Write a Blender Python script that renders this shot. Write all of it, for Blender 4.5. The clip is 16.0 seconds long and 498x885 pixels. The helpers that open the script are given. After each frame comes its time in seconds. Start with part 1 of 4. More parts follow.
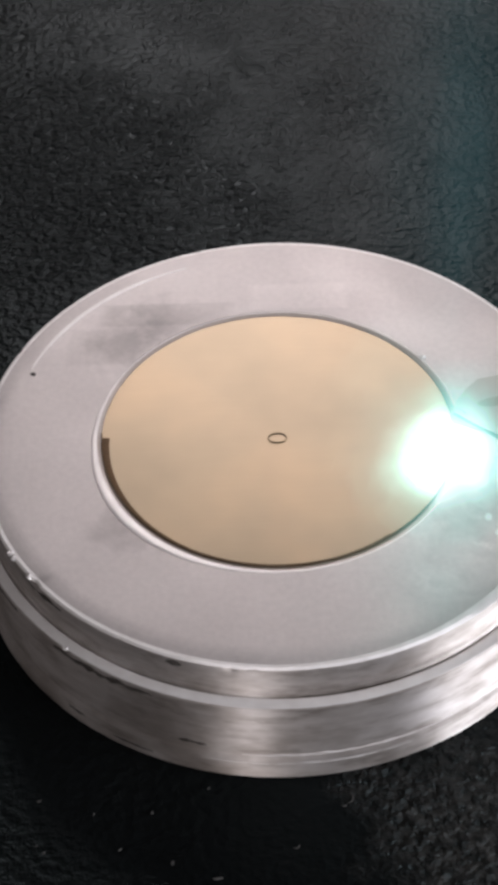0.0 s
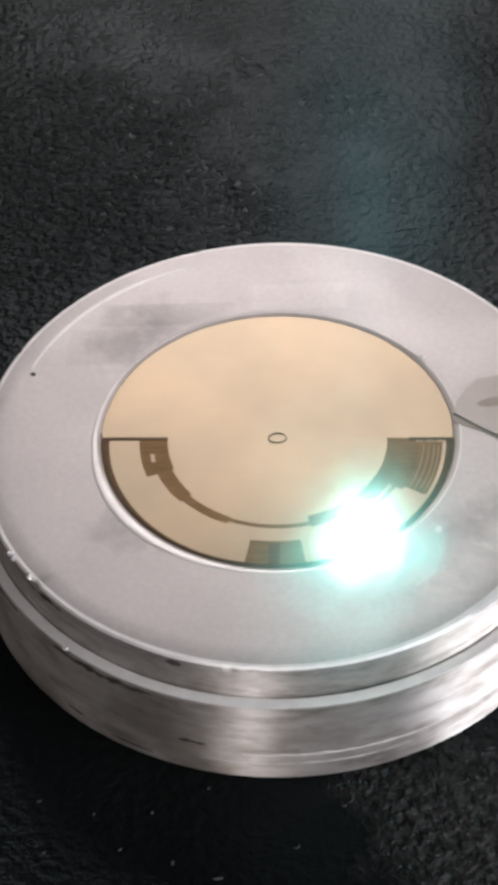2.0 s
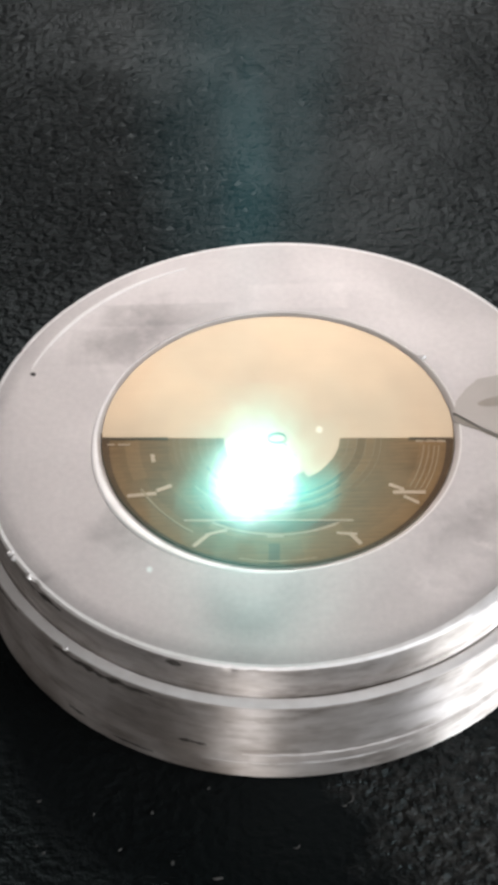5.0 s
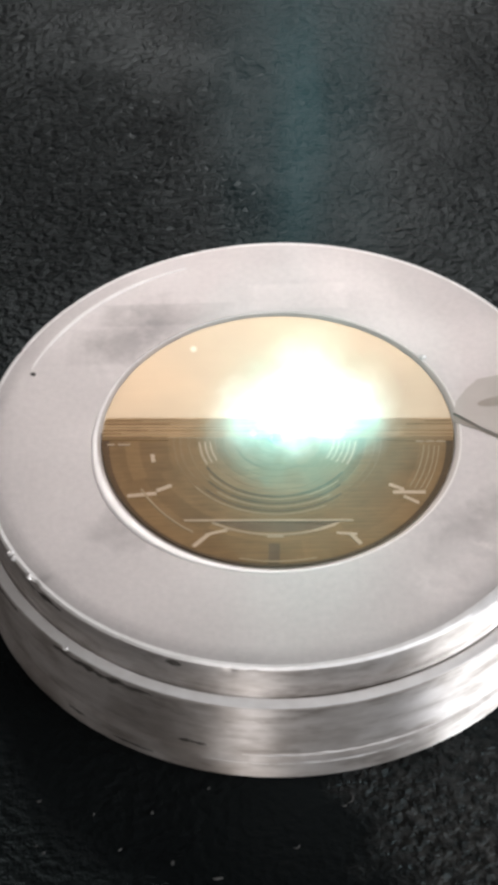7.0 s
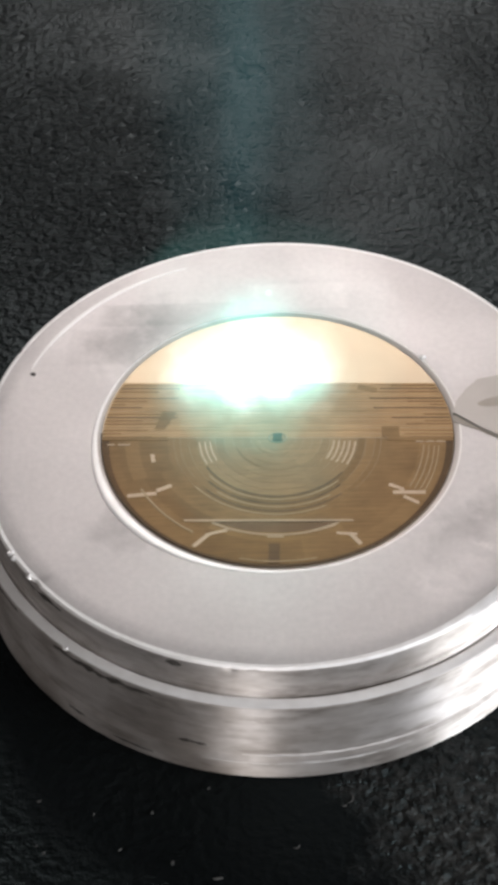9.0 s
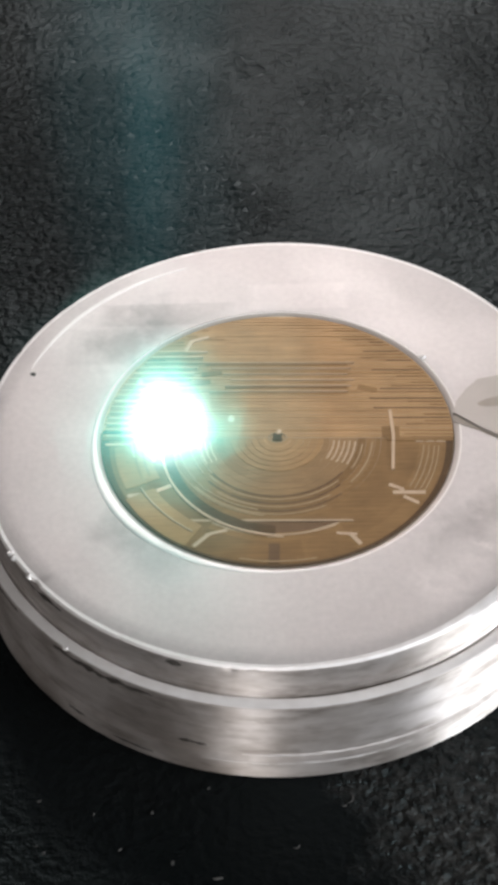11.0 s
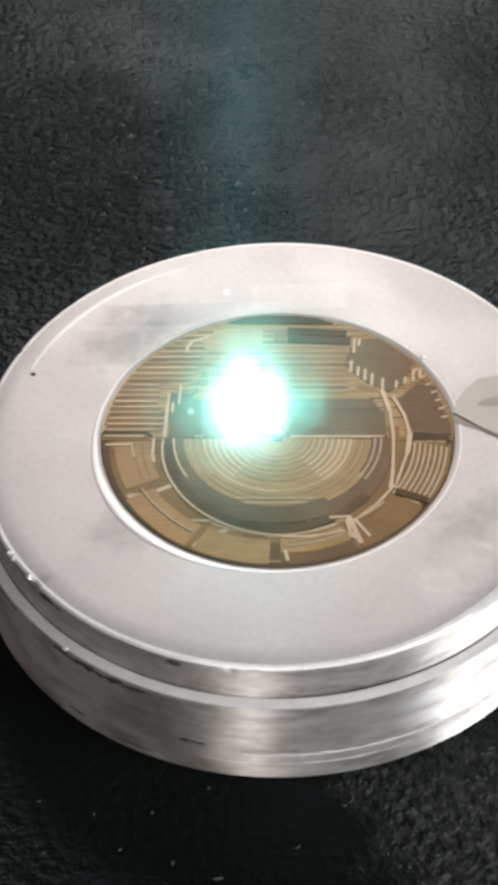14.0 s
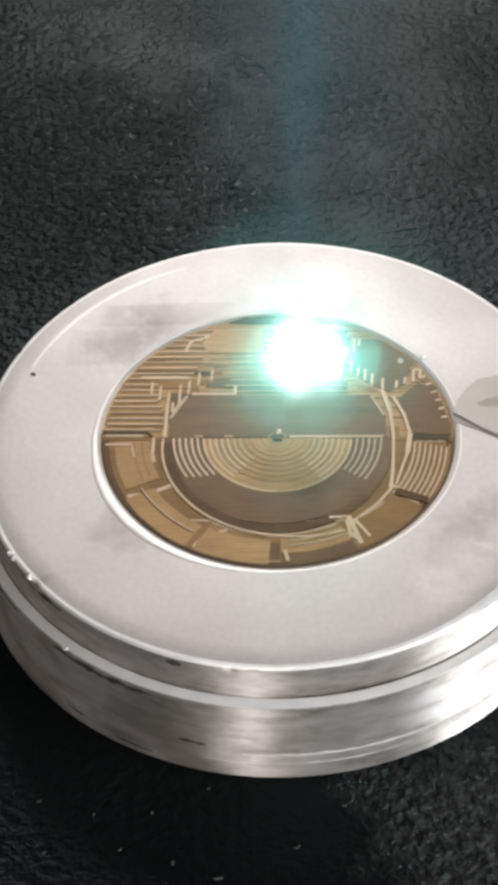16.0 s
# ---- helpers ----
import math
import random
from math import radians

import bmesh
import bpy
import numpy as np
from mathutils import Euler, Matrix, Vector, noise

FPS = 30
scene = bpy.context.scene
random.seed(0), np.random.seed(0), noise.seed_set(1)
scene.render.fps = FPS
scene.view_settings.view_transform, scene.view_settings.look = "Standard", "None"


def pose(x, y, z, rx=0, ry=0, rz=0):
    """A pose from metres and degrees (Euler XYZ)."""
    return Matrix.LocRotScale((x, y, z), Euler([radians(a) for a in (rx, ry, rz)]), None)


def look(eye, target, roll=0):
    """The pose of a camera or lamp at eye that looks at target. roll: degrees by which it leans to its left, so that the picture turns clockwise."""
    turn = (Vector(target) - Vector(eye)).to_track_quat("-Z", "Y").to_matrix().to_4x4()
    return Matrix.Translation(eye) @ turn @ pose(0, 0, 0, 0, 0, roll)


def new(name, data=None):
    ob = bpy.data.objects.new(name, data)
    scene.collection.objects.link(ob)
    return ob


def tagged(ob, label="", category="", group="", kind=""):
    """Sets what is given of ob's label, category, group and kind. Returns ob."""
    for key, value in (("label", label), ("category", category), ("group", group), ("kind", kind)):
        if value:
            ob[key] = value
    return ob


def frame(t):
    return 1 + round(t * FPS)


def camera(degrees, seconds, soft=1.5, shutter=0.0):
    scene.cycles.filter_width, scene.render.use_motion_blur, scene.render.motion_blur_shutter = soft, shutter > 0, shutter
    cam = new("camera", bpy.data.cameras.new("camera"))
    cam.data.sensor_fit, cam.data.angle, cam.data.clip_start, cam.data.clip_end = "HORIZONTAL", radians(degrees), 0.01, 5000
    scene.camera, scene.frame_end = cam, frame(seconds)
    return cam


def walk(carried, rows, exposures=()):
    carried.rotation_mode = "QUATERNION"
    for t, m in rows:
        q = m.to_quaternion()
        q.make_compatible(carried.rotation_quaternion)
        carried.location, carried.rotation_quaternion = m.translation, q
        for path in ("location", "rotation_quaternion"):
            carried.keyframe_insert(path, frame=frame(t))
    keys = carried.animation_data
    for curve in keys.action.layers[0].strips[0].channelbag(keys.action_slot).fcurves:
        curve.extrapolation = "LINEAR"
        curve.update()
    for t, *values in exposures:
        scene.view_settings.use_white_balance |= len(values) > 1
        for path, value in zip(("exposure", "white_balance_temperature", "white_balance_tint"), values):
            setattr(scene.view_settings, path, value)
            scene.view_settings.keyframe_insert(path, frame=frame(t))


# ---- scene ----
# ---- camera: it stands still on its stand, zoomed in on the block ----
cam = camera(14.363, 16.0, soft=5.0)
STAND = pose(-0.00255, -0.23358, 0.25945) @ pose(0, 0, 0, 0, 0, 0.596) @ pose(0, 0, 0, 44.586) @ pose(0, 0, 0, 0, 0, -2.031)
walk(cam, [(0.0, STAND), (16.0, STAND)],
     exposures=[(0.0, -0.27, 6500, 17), (1.0, -0.19, 6500, 15), (2.5, -0.05, 6500, 14), (3.5, 0.05, 6500, 11), (7.0, 0.07, 6500, 11.5), (11.5, 0.17, 6500, 11.5), (16.0, 0.28, 6500, 9)])

# ---- sizes in metres ----
R_TOP, R_BASE = 0.0500, 0.0526       # collar and base of the block
Z_LEDGE, Z_TOP = 0.01800, 0.02444    # heights of the ledge and of the top face
R_BRASS = 0.0296
TOP_SHIFT = (-0.00012, 0.0002, 0.0)  # the turned top is a little off the base's axis
R_EDGE = 0.0296                      # true radius of the plate
SEAT = (-0.0002, -0.0001)            # where the plate sits in its recess
TURN = -2.2                          # how the engraving lies turned on the plate, degrees
OFF = (-0.0002, -0.0011)             # and where its middle is

# ---- light ----
world = bpy.data.worlds.new("world")
scene.world = world
world.use_nodes = True
world.node_tree.nodes["Background"].inputs[0].default_value = (0.75, 0.85, 1.0, 1)
world.node_tree.nodes["Background"].inputs[1].default_value = 0.05


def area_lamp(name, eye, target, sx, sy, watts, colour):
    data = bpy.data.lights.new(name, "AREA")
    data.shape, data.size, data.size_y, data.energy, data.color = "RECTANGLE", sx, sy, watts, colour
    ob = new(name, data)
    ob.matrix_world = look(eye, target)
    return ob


# unseen lights in three wall openings, inferred from reflections on the metal
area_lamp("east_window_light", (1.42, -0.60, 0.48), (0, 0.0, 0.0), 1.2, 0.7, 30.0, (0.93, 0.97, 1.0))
area_lamp("north_light", (0.02, 1.33, 0.97), (0, 0.0, 0.0), 0.54, 0.6, 5.8, (1.0, 0.935, 0.90))
area_lamp("south_light", (-0.265, -1.25, 1.1), (0, 0, 0.0), 0.07, 0.8, 6.3, (1.0, 0.97, 0.95))


# ---- materials ----
def material(name):
    m = bpy.data.materials.new(name)
    m.use_nodes = True
    nt = m.node_tree
    return m, nt, nt.nodes["Principled BSDF"]


def node(nt, kind, **values):
    n = nt.nodes.new(kind)
    for key, value in values.items():
        if key in n.inputs:
            n.inputs[key].default_value = value
    return n


def noise_of(nt, scale, detail=3.0, rough=0.55, stretch=None):
    co = nt.nodes.new("ShaderNodeTexCoord")
    n = node(nt, "ShaderNodeTexNoise", Scale=scale, Detail=detail, Roughness=rough)
    if stretch:
        mp = nt.nodes.new("ShaderNodeMapping")
        mp.inputs["Scale"].default_value = stretch
        nt.links.new(co.outputs["Object"], mp.inputs["Vector"])
        nt.links.new(mp.outputs["Vector"], n.inputs["Vector"])
    else:
        nt.links.new(co.outputs["Object"], n.inputs["Vector"])
    return n.outputs["Fac"]


def ramp(nt, fac, stops):
    r = nt.nodes.new("ShaderNodeValToRGB")
    nt.links.new(fac, r.inputs["Fac"])
    el = r.color_ramp.elements
    while len(el) < len(stops):
        el.new(0.5)
    for e, (at_, c) in zip(el, stops):
        e.position = at_
        e.color = (*c, 1) if len(c) == 3 else c
    return r.outputs["Color"]


def mix(nt, fac, a, b, how="MIX"):
    n = nt.nodes.new("ShaderNodeMix")
    n.data_type, n.blend_type = "RGBA", how
    for value, sock in ((fac, n.inputs[0]), (a, n.inputs[6]), (b, n.inputs[7])):
        if isinstance(value, (int, float)):
            sock.default_value = value
        elif isinstance(value, tuple):
            sock.default_value = (*value, 1)
        else:
            nt.links.new(value, sock)
    return n.outputs[2]


def bump(nt, bsdf, height, strength, distance):
    b = node(nt, "ShaderNodeBump", Strength=strength, Distance=distance)
    nt.links.new(height, b.inputs["Height"])
    nt.links.new(b.outputs["Normal"], bsdf.inputs["Normal"])
    return b


def grey(v):
    return (v, v, v)


def stain(nt, x, y, rad, z=Z_TOP, scale=160):
    """A ragged patch round a place on the block's face or on the bed."""
    co = nt.nodes.new("ShaderNodeTexCoord")
    d = nt.nodes.new("ShaderNodeVectorMath")
    d.operation = "DISTANCE"
    d.inputs[1].default_value = (x, y, z)
    nt.links.new(co.outputs["Object"], d.inputs[0])
    m = nt.nodes.new("ShaderNodeMath")
    m.operation = "MULTIPLY_ADD"
    m.inputs[1].default_value = 0.55 / rad
    nt.links.new(d.outputs["Value"], m.inputs[0])
    nt.links.new(noise_of(nt, scale, 4, 0.6), m.inputs[2])
    return ramp(nt, m.outputs[0], [(0.62, grey(1.0)), (1.0, grey(0.0))])


def reflection_box(nt, x, y, hx, hy):
    """A soft-edged rectangle that paints a reflection into the face."""
    co = nt.nodes.new("ShaderNodeTexCoord")
    mp = nt.nodes.new("ShaderNodeMapping")
    mp.vector_type = "TEXTURE"
    mp.inputs["Location"].default_value = (x, y, 0)
    mp.inputs["Scale"].default_value = (hx, hy, 1)
    nt.links.new(co.outputs["Object"], mp.inputs["Vector"])
    ab = nt.nodes.new("ShaderNodeVectorMath")
    ab.operation = "ABSOLUTE"
    nt.links.new(mp.outputs["Vector"], ab.inputs[0])
    sep = nt.nodes.new("ShaderNodeSeparateXYZ")
    nt.links.new(ab.outputs[0], sep.inputs[0])
    top = nt.nodes.new("ShaderNodeMath")
    top.operation = "MAXIMUM"
    nt.links.new(sep.outputs["X"], top.inputs[0])
    nt.links.new(sep.outputs["Y"], top.inputs[1])
    half = nt.nodes.new("ShaderNodeMath")
    half.operation = "MULTIPLY"
    half.inputs[1].default_value = 0.5
    nt.links.new(top.outputs[0], half.inputs[0])
    return ramp(nt, half.outputs[0], [(0.46, grey(1.0)), (0.56, grey(0.0))])


def alu_face_material():
    """Satin milled aluminium with cloudy handling stains and painted reflections."""
    m, nt, b = material("milled_aluminium_face")
    cloud = ramp(nt, noise_of(nt, 45, 4, 0.6), [(0.32, (0.705, 0.66, 0.65)), (0.60, (0.745, 0.70, 0.69))])
    for x, y, rad, dark in ((-0.0265, 0.0235, 0.010, 0.74), (-0.0185, 0.0285, 0.009, 0.80), (-0.0258, -0.0212, 0.0060, 0.78), (0.031, -0.026, 0.011, 0.74), (0.036, -0.018, 0.007, 0.80), (0.0300, -0.0285, 0.007, 1.34), (0.0365, -0.0235, 0.006, 1.34), (0.024, -0.034, 0.006, 1.12), (0.042, -0.016, 0.006, 1.18)):
        cloud = mix(nt, stain(nt, x, y, rad), cloud, mix(nt, 1.0, cloud, grey(dark), "MULTIPLY"))
    # paler and darker rectangles put reflections into the face colour
    for x, y, hx, hy, tone in ((0.0045, 0.0345, 0.0085, 0.0033, 1.09), (-0.019, 0.0305, 0.011, 0.0028, 0.86), (-0.030, 0.0225, 0.006, 0.0045, 0.92)):
        cloud = mix(nt, reflection_box(nt, x, y, hx, hy), cloud, mix(nt, 1.0, cloud, grey(tone), "MULTIPLY"))
    grain = ramp(nt, noise_of(nt, 900, 3), [(0.3, grey(0.92)), (0.7, grey(1.0))])
    nt.links.new(mix(nt, 1.0, cloud, grain, "MULTIPLY"), b.inputs["Base Color"])
    b.inputs["Metallic"].default_value = 0.75
    rough = ramp(nt, noise_of(nt, 70, 4, 0.65), [(0.35, grey(0.47)), (0.65, grey(0.54))])
    nt.links.new(rough, b.inputs["Roughness"])
    co = nt.nodes.new("ShaderNodeTexCoord")
    flat = nt.nodes.new("ShaderNodeVectorMath")
    flat.operation = "MULTIPLY"
    flat.inputs[1].default_value = (1, 1, 0)
    size = nt.nodes.new("ShaderNodeVectorMath")
    size.operation = "LENGTH"
    nt.links.new(co.outputs["Object"], flat.inputs[0])
    nt.links.new(flat.outputs[0], size.inputs[0])
    turned = nt.nodes.new("ShaderNodeTexNoise")
    turned.noise_dimensions = "1D"
    turned.inputs["Scale"].default_value = 1400
    turned.inputs["Detail"].default_value = 3
    nt.links.new(size.outputs["Value"], turned.inputs["W"])
    bump(nt, b, mix(nt, 0.5, noise_of(nt, 1500, 2), turned.outputs["Fac"]), 0.16, 0.0001)
    return m


def alu_side_material():
    """Turned aluminium: fine rings round the axis, dull oxide patches."""
    m, nt, b = material("turned_aluminium_side")
    patch = ramp(nt, noise_of(nt, 90, 5, 0.65, (1, 1, 4.5)), [(0.32, (0.49, 0.445, 0.415)), (0.48, (0.73, 0.69, 0.665)), (0.75, (0.89, 0.855, 0.84))])
    blotch = ramp(nt, noise_of(nt, 42, 4, 0.6, (1, 1, 1.6)), [(0.36, (0.60, 0.57, 0.54)), (0.56, grey(1.0))])
    nt.links.new(mix(nt, 1.0, patch, blotch, "MULTIPLY"), b.inputs["Base Color"])
    b.inputs["Metallic"].default_value = 0.84
    rough = ramp(nt, noise_of(nt, 160, 4, 0.6), [(0.3, grey(0.44)), (0.7, grey(0.62))])
    nt.links.new(rough, b.inputs["Roughness"])
    b.inputs["Anisotropic"].default_value = 1.0
    b.inputs["Anisotropic Rotation"].default_value = 0.25
    tan = nt.nodes.new("ShaderNodeTangent")
    tan.direction_type, tan.axis = "RADIAL", "Z"
    nt.links.new(tan.outputs["Tangent"], b.inputs["Tangent"])
    rings = noise_of(nt, 1.0, 3, 0.6, (40, 40, 2600))
    pits = noise_of(nt, 420, 4, 0.7)
    bump(nt, b, mix(nt, 0.30, rings, pits), 0.25, 0.0002)
    return m


def alu_bright_material():
    m, nt, b = material("bright_cut_aluminium")
    nt.links.new(ramp(nt, noise_of(nt, 300, 3), [(0.3, (0.84, 0.81, 0.795)), (0.7, (0.94, 0.92, 0.91))]), b.inputs["Base Color"])
    b.inputs["Metallic"].default_value = 0.4
    b.inputs["Roughness"].default_value = 0.45
    bump(nt, b, noise_of(nt, 900, 2), 0.2, 0.0001)
    return m


def brass_material():
    """Lapped brass, faintly brushed across."""
    m, nt, b = material("lapped_brass")
    # broad grey-to-peach mottling puts uneven reflections into the brass colour
    cloud = ramp(nt, noise_of(nt, 34, 3), [(0.3, (0.330, 0.272, 0.198)), (0.5, (0.390, 0.312, 0.222)), (0.7, (0.450, 0.345, 0.236))])
    brush = ramp(nt, noise_of(nt, 1.0, 3, 0.6, (60, 2500, 60)), [(0.3, grey(0.97)), (0.7, grey(1.0))])
    nt.links.new(mix(nt, 1.0, cloud, brush, "MULTIPLY"), b.inputs["Base Color"])
    b.inputs["Metallic"].default_value = 0.9
    b.inputs["Roughness"].default_value = 0.33
    return m


def cut_material(name, lo, hi, rough, metal):
    """Brass darkened by the beam: scan lines across, soot, a tone of its own for each piece."""
    m, nt, b = material(name)
    info = nt.nodes.new("ShaderNodeObjectInfo")
    tone = ramp(nt, info.outputs["Random"], [(0.0, lo), (1.0, hi)])
    scan = ramp(nt, noise_of(nt, 1.0, 3, 0.6, (120, 3200, 120)), [(0.32, grey(0.72)), (0.68, grey(1.0))])
    soot = ramp(nt, noise_of(nt, 140, 4, 0.6), [(0.3, grey(0.80)), (0.65, grey(1.0))])
    nt.links.new(mix(nt, 1.0, mix(nt, 1.0, tone, scan, "MULTIPLY"), soot, "MULTIPLY"), b.inputs["Base Color"])
    b.inputs["Metallic"].default_value = metal
    b.inputs["Roughness"].default_value = rough
    bump(nt, b, noise_of(nt, 1.0, 2, 0.6, (200, 3200, 200)), 0.25, 0.0001)
    return m


def table_material():
    """Black textured coating of the machine's bed."""
    m, nt, b = material("black_textured_coating")
    coat = ramp(nt, noise_of(nt, 12, 3), [(0.3, (0.0030, 0.0034, 0.0036)), (0.7, (0.0054, 0.0060, 0.0062))])
    # paler mottling in one corner paints side light glinting off the pebbles
    lit_grey = ramp(nt, noise_of(nt, 480, 4, 0.7), [(0.42, (0.008, 0.0075, 0.007)), (0.66, (0.060, 0.058, 0.055))])
    nt.links.new(mix(nt, stain(nt, 0.037, -0.066, 0.036, 0.0, 60), coat, lit_grey), b.inputs["Base Color"])
    nt.links.new(ramp(nt, noise_of(nt, 30, 3), [(0.3, grey(0.25)), (0.7, grey(0.36))]), b.inputs["Roughness"])
    b.inputs["Specular IOR Level"].default_value = 0.145
    b.inputs["Specular Tint"].default_value = (0.66, 0.94, 1.0, 1.0)
    height = ramp(nt, noise_of(nt, 560, 3, 0.5), [(0.36, grey(0.0)), (0.74, grey(1.0))])
    # worn smooth in the middle, pebbled where nothing rests on it
    worn = ramp(nt, noise_of(nt, 22, 3, 0.6), [(0.38, grey(0.13)), (0.62, grey(0.26))])
    for x, y, rad, relief in ((0.037, -0.066, 0.038, 1.5), (-0.05, 0.10, 0.060, 0.42), (0.075, 0.13, 0.040, 0.36)):
        worn = mix(nt, stain(nt, x, y, rad, 0.0, 60), worn, grey(relief))
    bump(nt, b, mix(nt, 1.0, height, worn, "MULTIPLY"), 1.0, 0.0011)
    return m


def plain_material(name, colour, rough, metal=0.0, scale=40):
    m, nt, b = material(name)
    lo = tuple(c * 0.88 for c in colour)
    nt.links.new(ramp(nt, noise_of(nt, scale, 4), [(0.3, lo), (0.7, colour)]), b.inputs["Base Color"])
    b.inputs["Roughness"].default_value = rough
    b.inputs["Metallic"].default_value = metal
    return m


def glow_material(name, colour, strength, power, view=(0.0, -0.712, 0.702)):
    """Hot vapour, painted glare and haze: dense towards the middle, thin towards its rim."""
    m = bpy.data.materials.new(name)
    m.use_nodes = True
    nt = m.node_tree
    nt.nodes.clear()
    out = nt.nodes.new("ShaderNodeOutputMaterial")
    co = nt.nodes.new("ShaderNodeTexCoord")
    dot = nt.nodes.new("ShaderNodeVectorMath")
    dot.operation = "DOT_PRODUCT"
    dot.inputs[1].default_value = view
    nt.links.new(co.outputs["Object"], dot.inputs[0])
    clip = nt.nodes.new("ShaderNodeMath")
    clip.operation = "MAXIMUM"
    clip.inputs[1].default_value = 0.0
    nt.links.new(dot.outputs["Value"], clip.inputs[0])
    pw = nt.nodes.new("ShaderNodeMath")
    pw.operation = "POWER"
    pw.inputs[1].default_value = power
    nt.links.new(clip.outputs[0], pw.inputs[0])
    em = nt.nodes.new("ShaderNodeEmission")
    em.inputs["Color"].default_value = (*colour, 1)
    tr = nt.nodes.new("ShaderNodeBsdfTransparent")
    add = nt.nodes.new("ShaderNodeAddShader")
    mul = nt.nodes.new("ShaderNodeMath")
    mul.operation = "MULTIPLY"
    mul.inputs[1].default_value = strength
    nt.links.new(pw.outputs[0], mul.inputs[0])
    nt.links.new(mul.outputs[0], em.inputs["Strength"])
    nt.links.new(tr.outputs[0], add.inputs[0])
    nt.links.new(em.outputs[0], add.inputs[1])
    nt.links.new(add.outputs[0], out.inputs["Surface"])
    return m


ALU_FACE, ALU_SIDE, ALU_BRIGHT = alu_face_material(), alu_side_material(), alu_bright_material()
ALU_RIM = plain_material("cut_rim", (0.94, 0.90, 0.885), 0.44, 0.6, 200)
BRASS = brass_material()
RECESS = plain_material("dull_recess", (0.66, 0.60, 0.56), 0.50, 0.7, 200)
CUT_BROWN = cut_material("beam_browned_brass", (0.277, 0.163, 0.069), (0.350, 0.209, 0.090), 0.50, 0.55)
CUT_TAN = cut_material("beam_frosted_brass", (0.468, 0.292, 0.145), (0.541, 0.347, 0.178), 0.48, 0.60)
CUT_DARK = cut_material("deep_cut_brass", (0.154, 0.092, 0.046), (0.183, 0.110, 0.056), 0.42, 0.55)
CUT_OLIVE = cut_material("second_pass_brass", (0.416, 0.259, 0.122), (0.478, 0.303, 0.145), 0.48, 0.60)
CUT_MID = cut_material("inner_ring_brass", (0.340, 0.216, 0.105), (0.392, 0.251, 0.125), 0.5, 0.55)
CUT_DEEP = cut_material("burnt_deep_brass", (0.122, 0.070, 0.030), (0.154, 0.087, 0.039), 0.5, 0.5)
RIDGE = plain_material("bare_brass_ridge", (0.57, 0.435, 0.31), 0.45, 0.6, 200)
MARK = plain_material("pale_brass_mark", (0.50, 0.38, 0.26), 0.5, 0.6, 200)
FAINT = plain_material("faint_brass_line", (0.42, 0.31, 0.19), 0.5, 0.6, 200)
GRIME = plain_material("dark_grime", (0.085, 0.076, 0.068), 0.6, 0.2, 300)
GROOVE = plain_material("burnt_groove", (0.11, 0.068, 0.035), 0.6, 0.3, 200)
COATING = table_material()
SLOT = plain_material("worn_slot_and_shade", (0.48, 0.42, 0.365), 0.6, 0.4, 120)
SHIM = plain_material("dull_steel_shim", (0.58, 0.535, 0.50), 0.5, 0.7, 120)
WALL_WARM = plain_material("warm_wall", (0.27, 0.245, 0.225), 0.7, 0.0, 3)
WALL_LIGHT = plain_material("light_wall", (0.66, 0.64, 0.62), 0.8, 0.0, 3)
WALL = plain_material("painted_wall", (0.30, 0.29, 0.28), 0.8, 0.0, 3)
CEIL = plain_material("grey_ceiling", (0.20, 0.20, 0.20), 0.85, 0.0, 3)
FLOOR = plain_material("grey_floor", (0.22, 0.22, 0.22), 0.6, 0.0, 3)
GLOW_CORE = glow_material("vapour_core", (0.97, 1.0, 0.99), 1.05, 5.0)
GLOW_HALO = glow_material("glare_halo", (0.18, 0.97, 0.84), 0.80, 7.0)
GLOW_SIDE = glow_material("vapour_side", (0.66, 1.0, 0.95), 0.62, 5.0)
GLOW_BLOOM = glow_material("glare_bloom", (0.25, 0.92, 0.83), 0.14, 5.0)
GLOW_STREAK = glow_material("flare_streak", (0.15, 0.80, 0.90), 0.018, 3.0, (0.0, -0.944, 0.33))
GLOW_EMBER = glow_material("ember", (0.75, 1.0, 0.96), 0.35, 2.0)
GLOW_HAZE = glow_material("flare_and_smoke_haze", (0.17, 0.78, 0.88), 0.024, 6.0, (0.0, -0.944, 0.33))


# ---- mesh helpers ----
def part(name, bm, mat, parent=None, label="", smooth=True):
    me = bpy.data.meshes.new(name)
    bmesh.ops.recalc_face_normals(bm, faces=bm.faces)
    bm.to_mesh(me)
    bm.free()
    me.materials.append(mat)
    if smooth:
        me.polygons.foreach_set("use_smooth", [True] * len(me.polygons))
        me.set_sharp_from_angle(angle=radians(32))
    ob = new(name, me)
    ob.parent = parent
    if label:
        ob["label"] = label
    return ob


def lathe(profile, segs=240, wobble=None, closed=False):
    """Turns a profile of (radius, z) round the z axis. wobble(i, angle) gives a shift (dr, dz) of profile point i."""
    bm = bmesh.new()
    rings = []
    for i, (r, z) in enumerate(profile):
        ring = []
        for k in range(segs):
            a = 2 * math.pi * k / segs
            dr, dz = wobble(i, a) if wobble else (0, 0)
            ring.append(bm.verts.new(((r + dr) * math.cos(a), (r + dr) * math.sin(a), z + dz)))
        rings.append(ring)
    pairs = list(zip(rings, rings[1:])) + ([(rings[-1], rings[0])] if closed else [])
    for lo, hi in pairs:
        for k in range(segs):
            bm.faces.new((lo[k], lo[(k + 1) % segs], hi[(k + 1) % segs], hi[k]))
    if not closed:
        bm.faces.new(rings[0])
        bm.faces.new(rings[-1])
    return bm


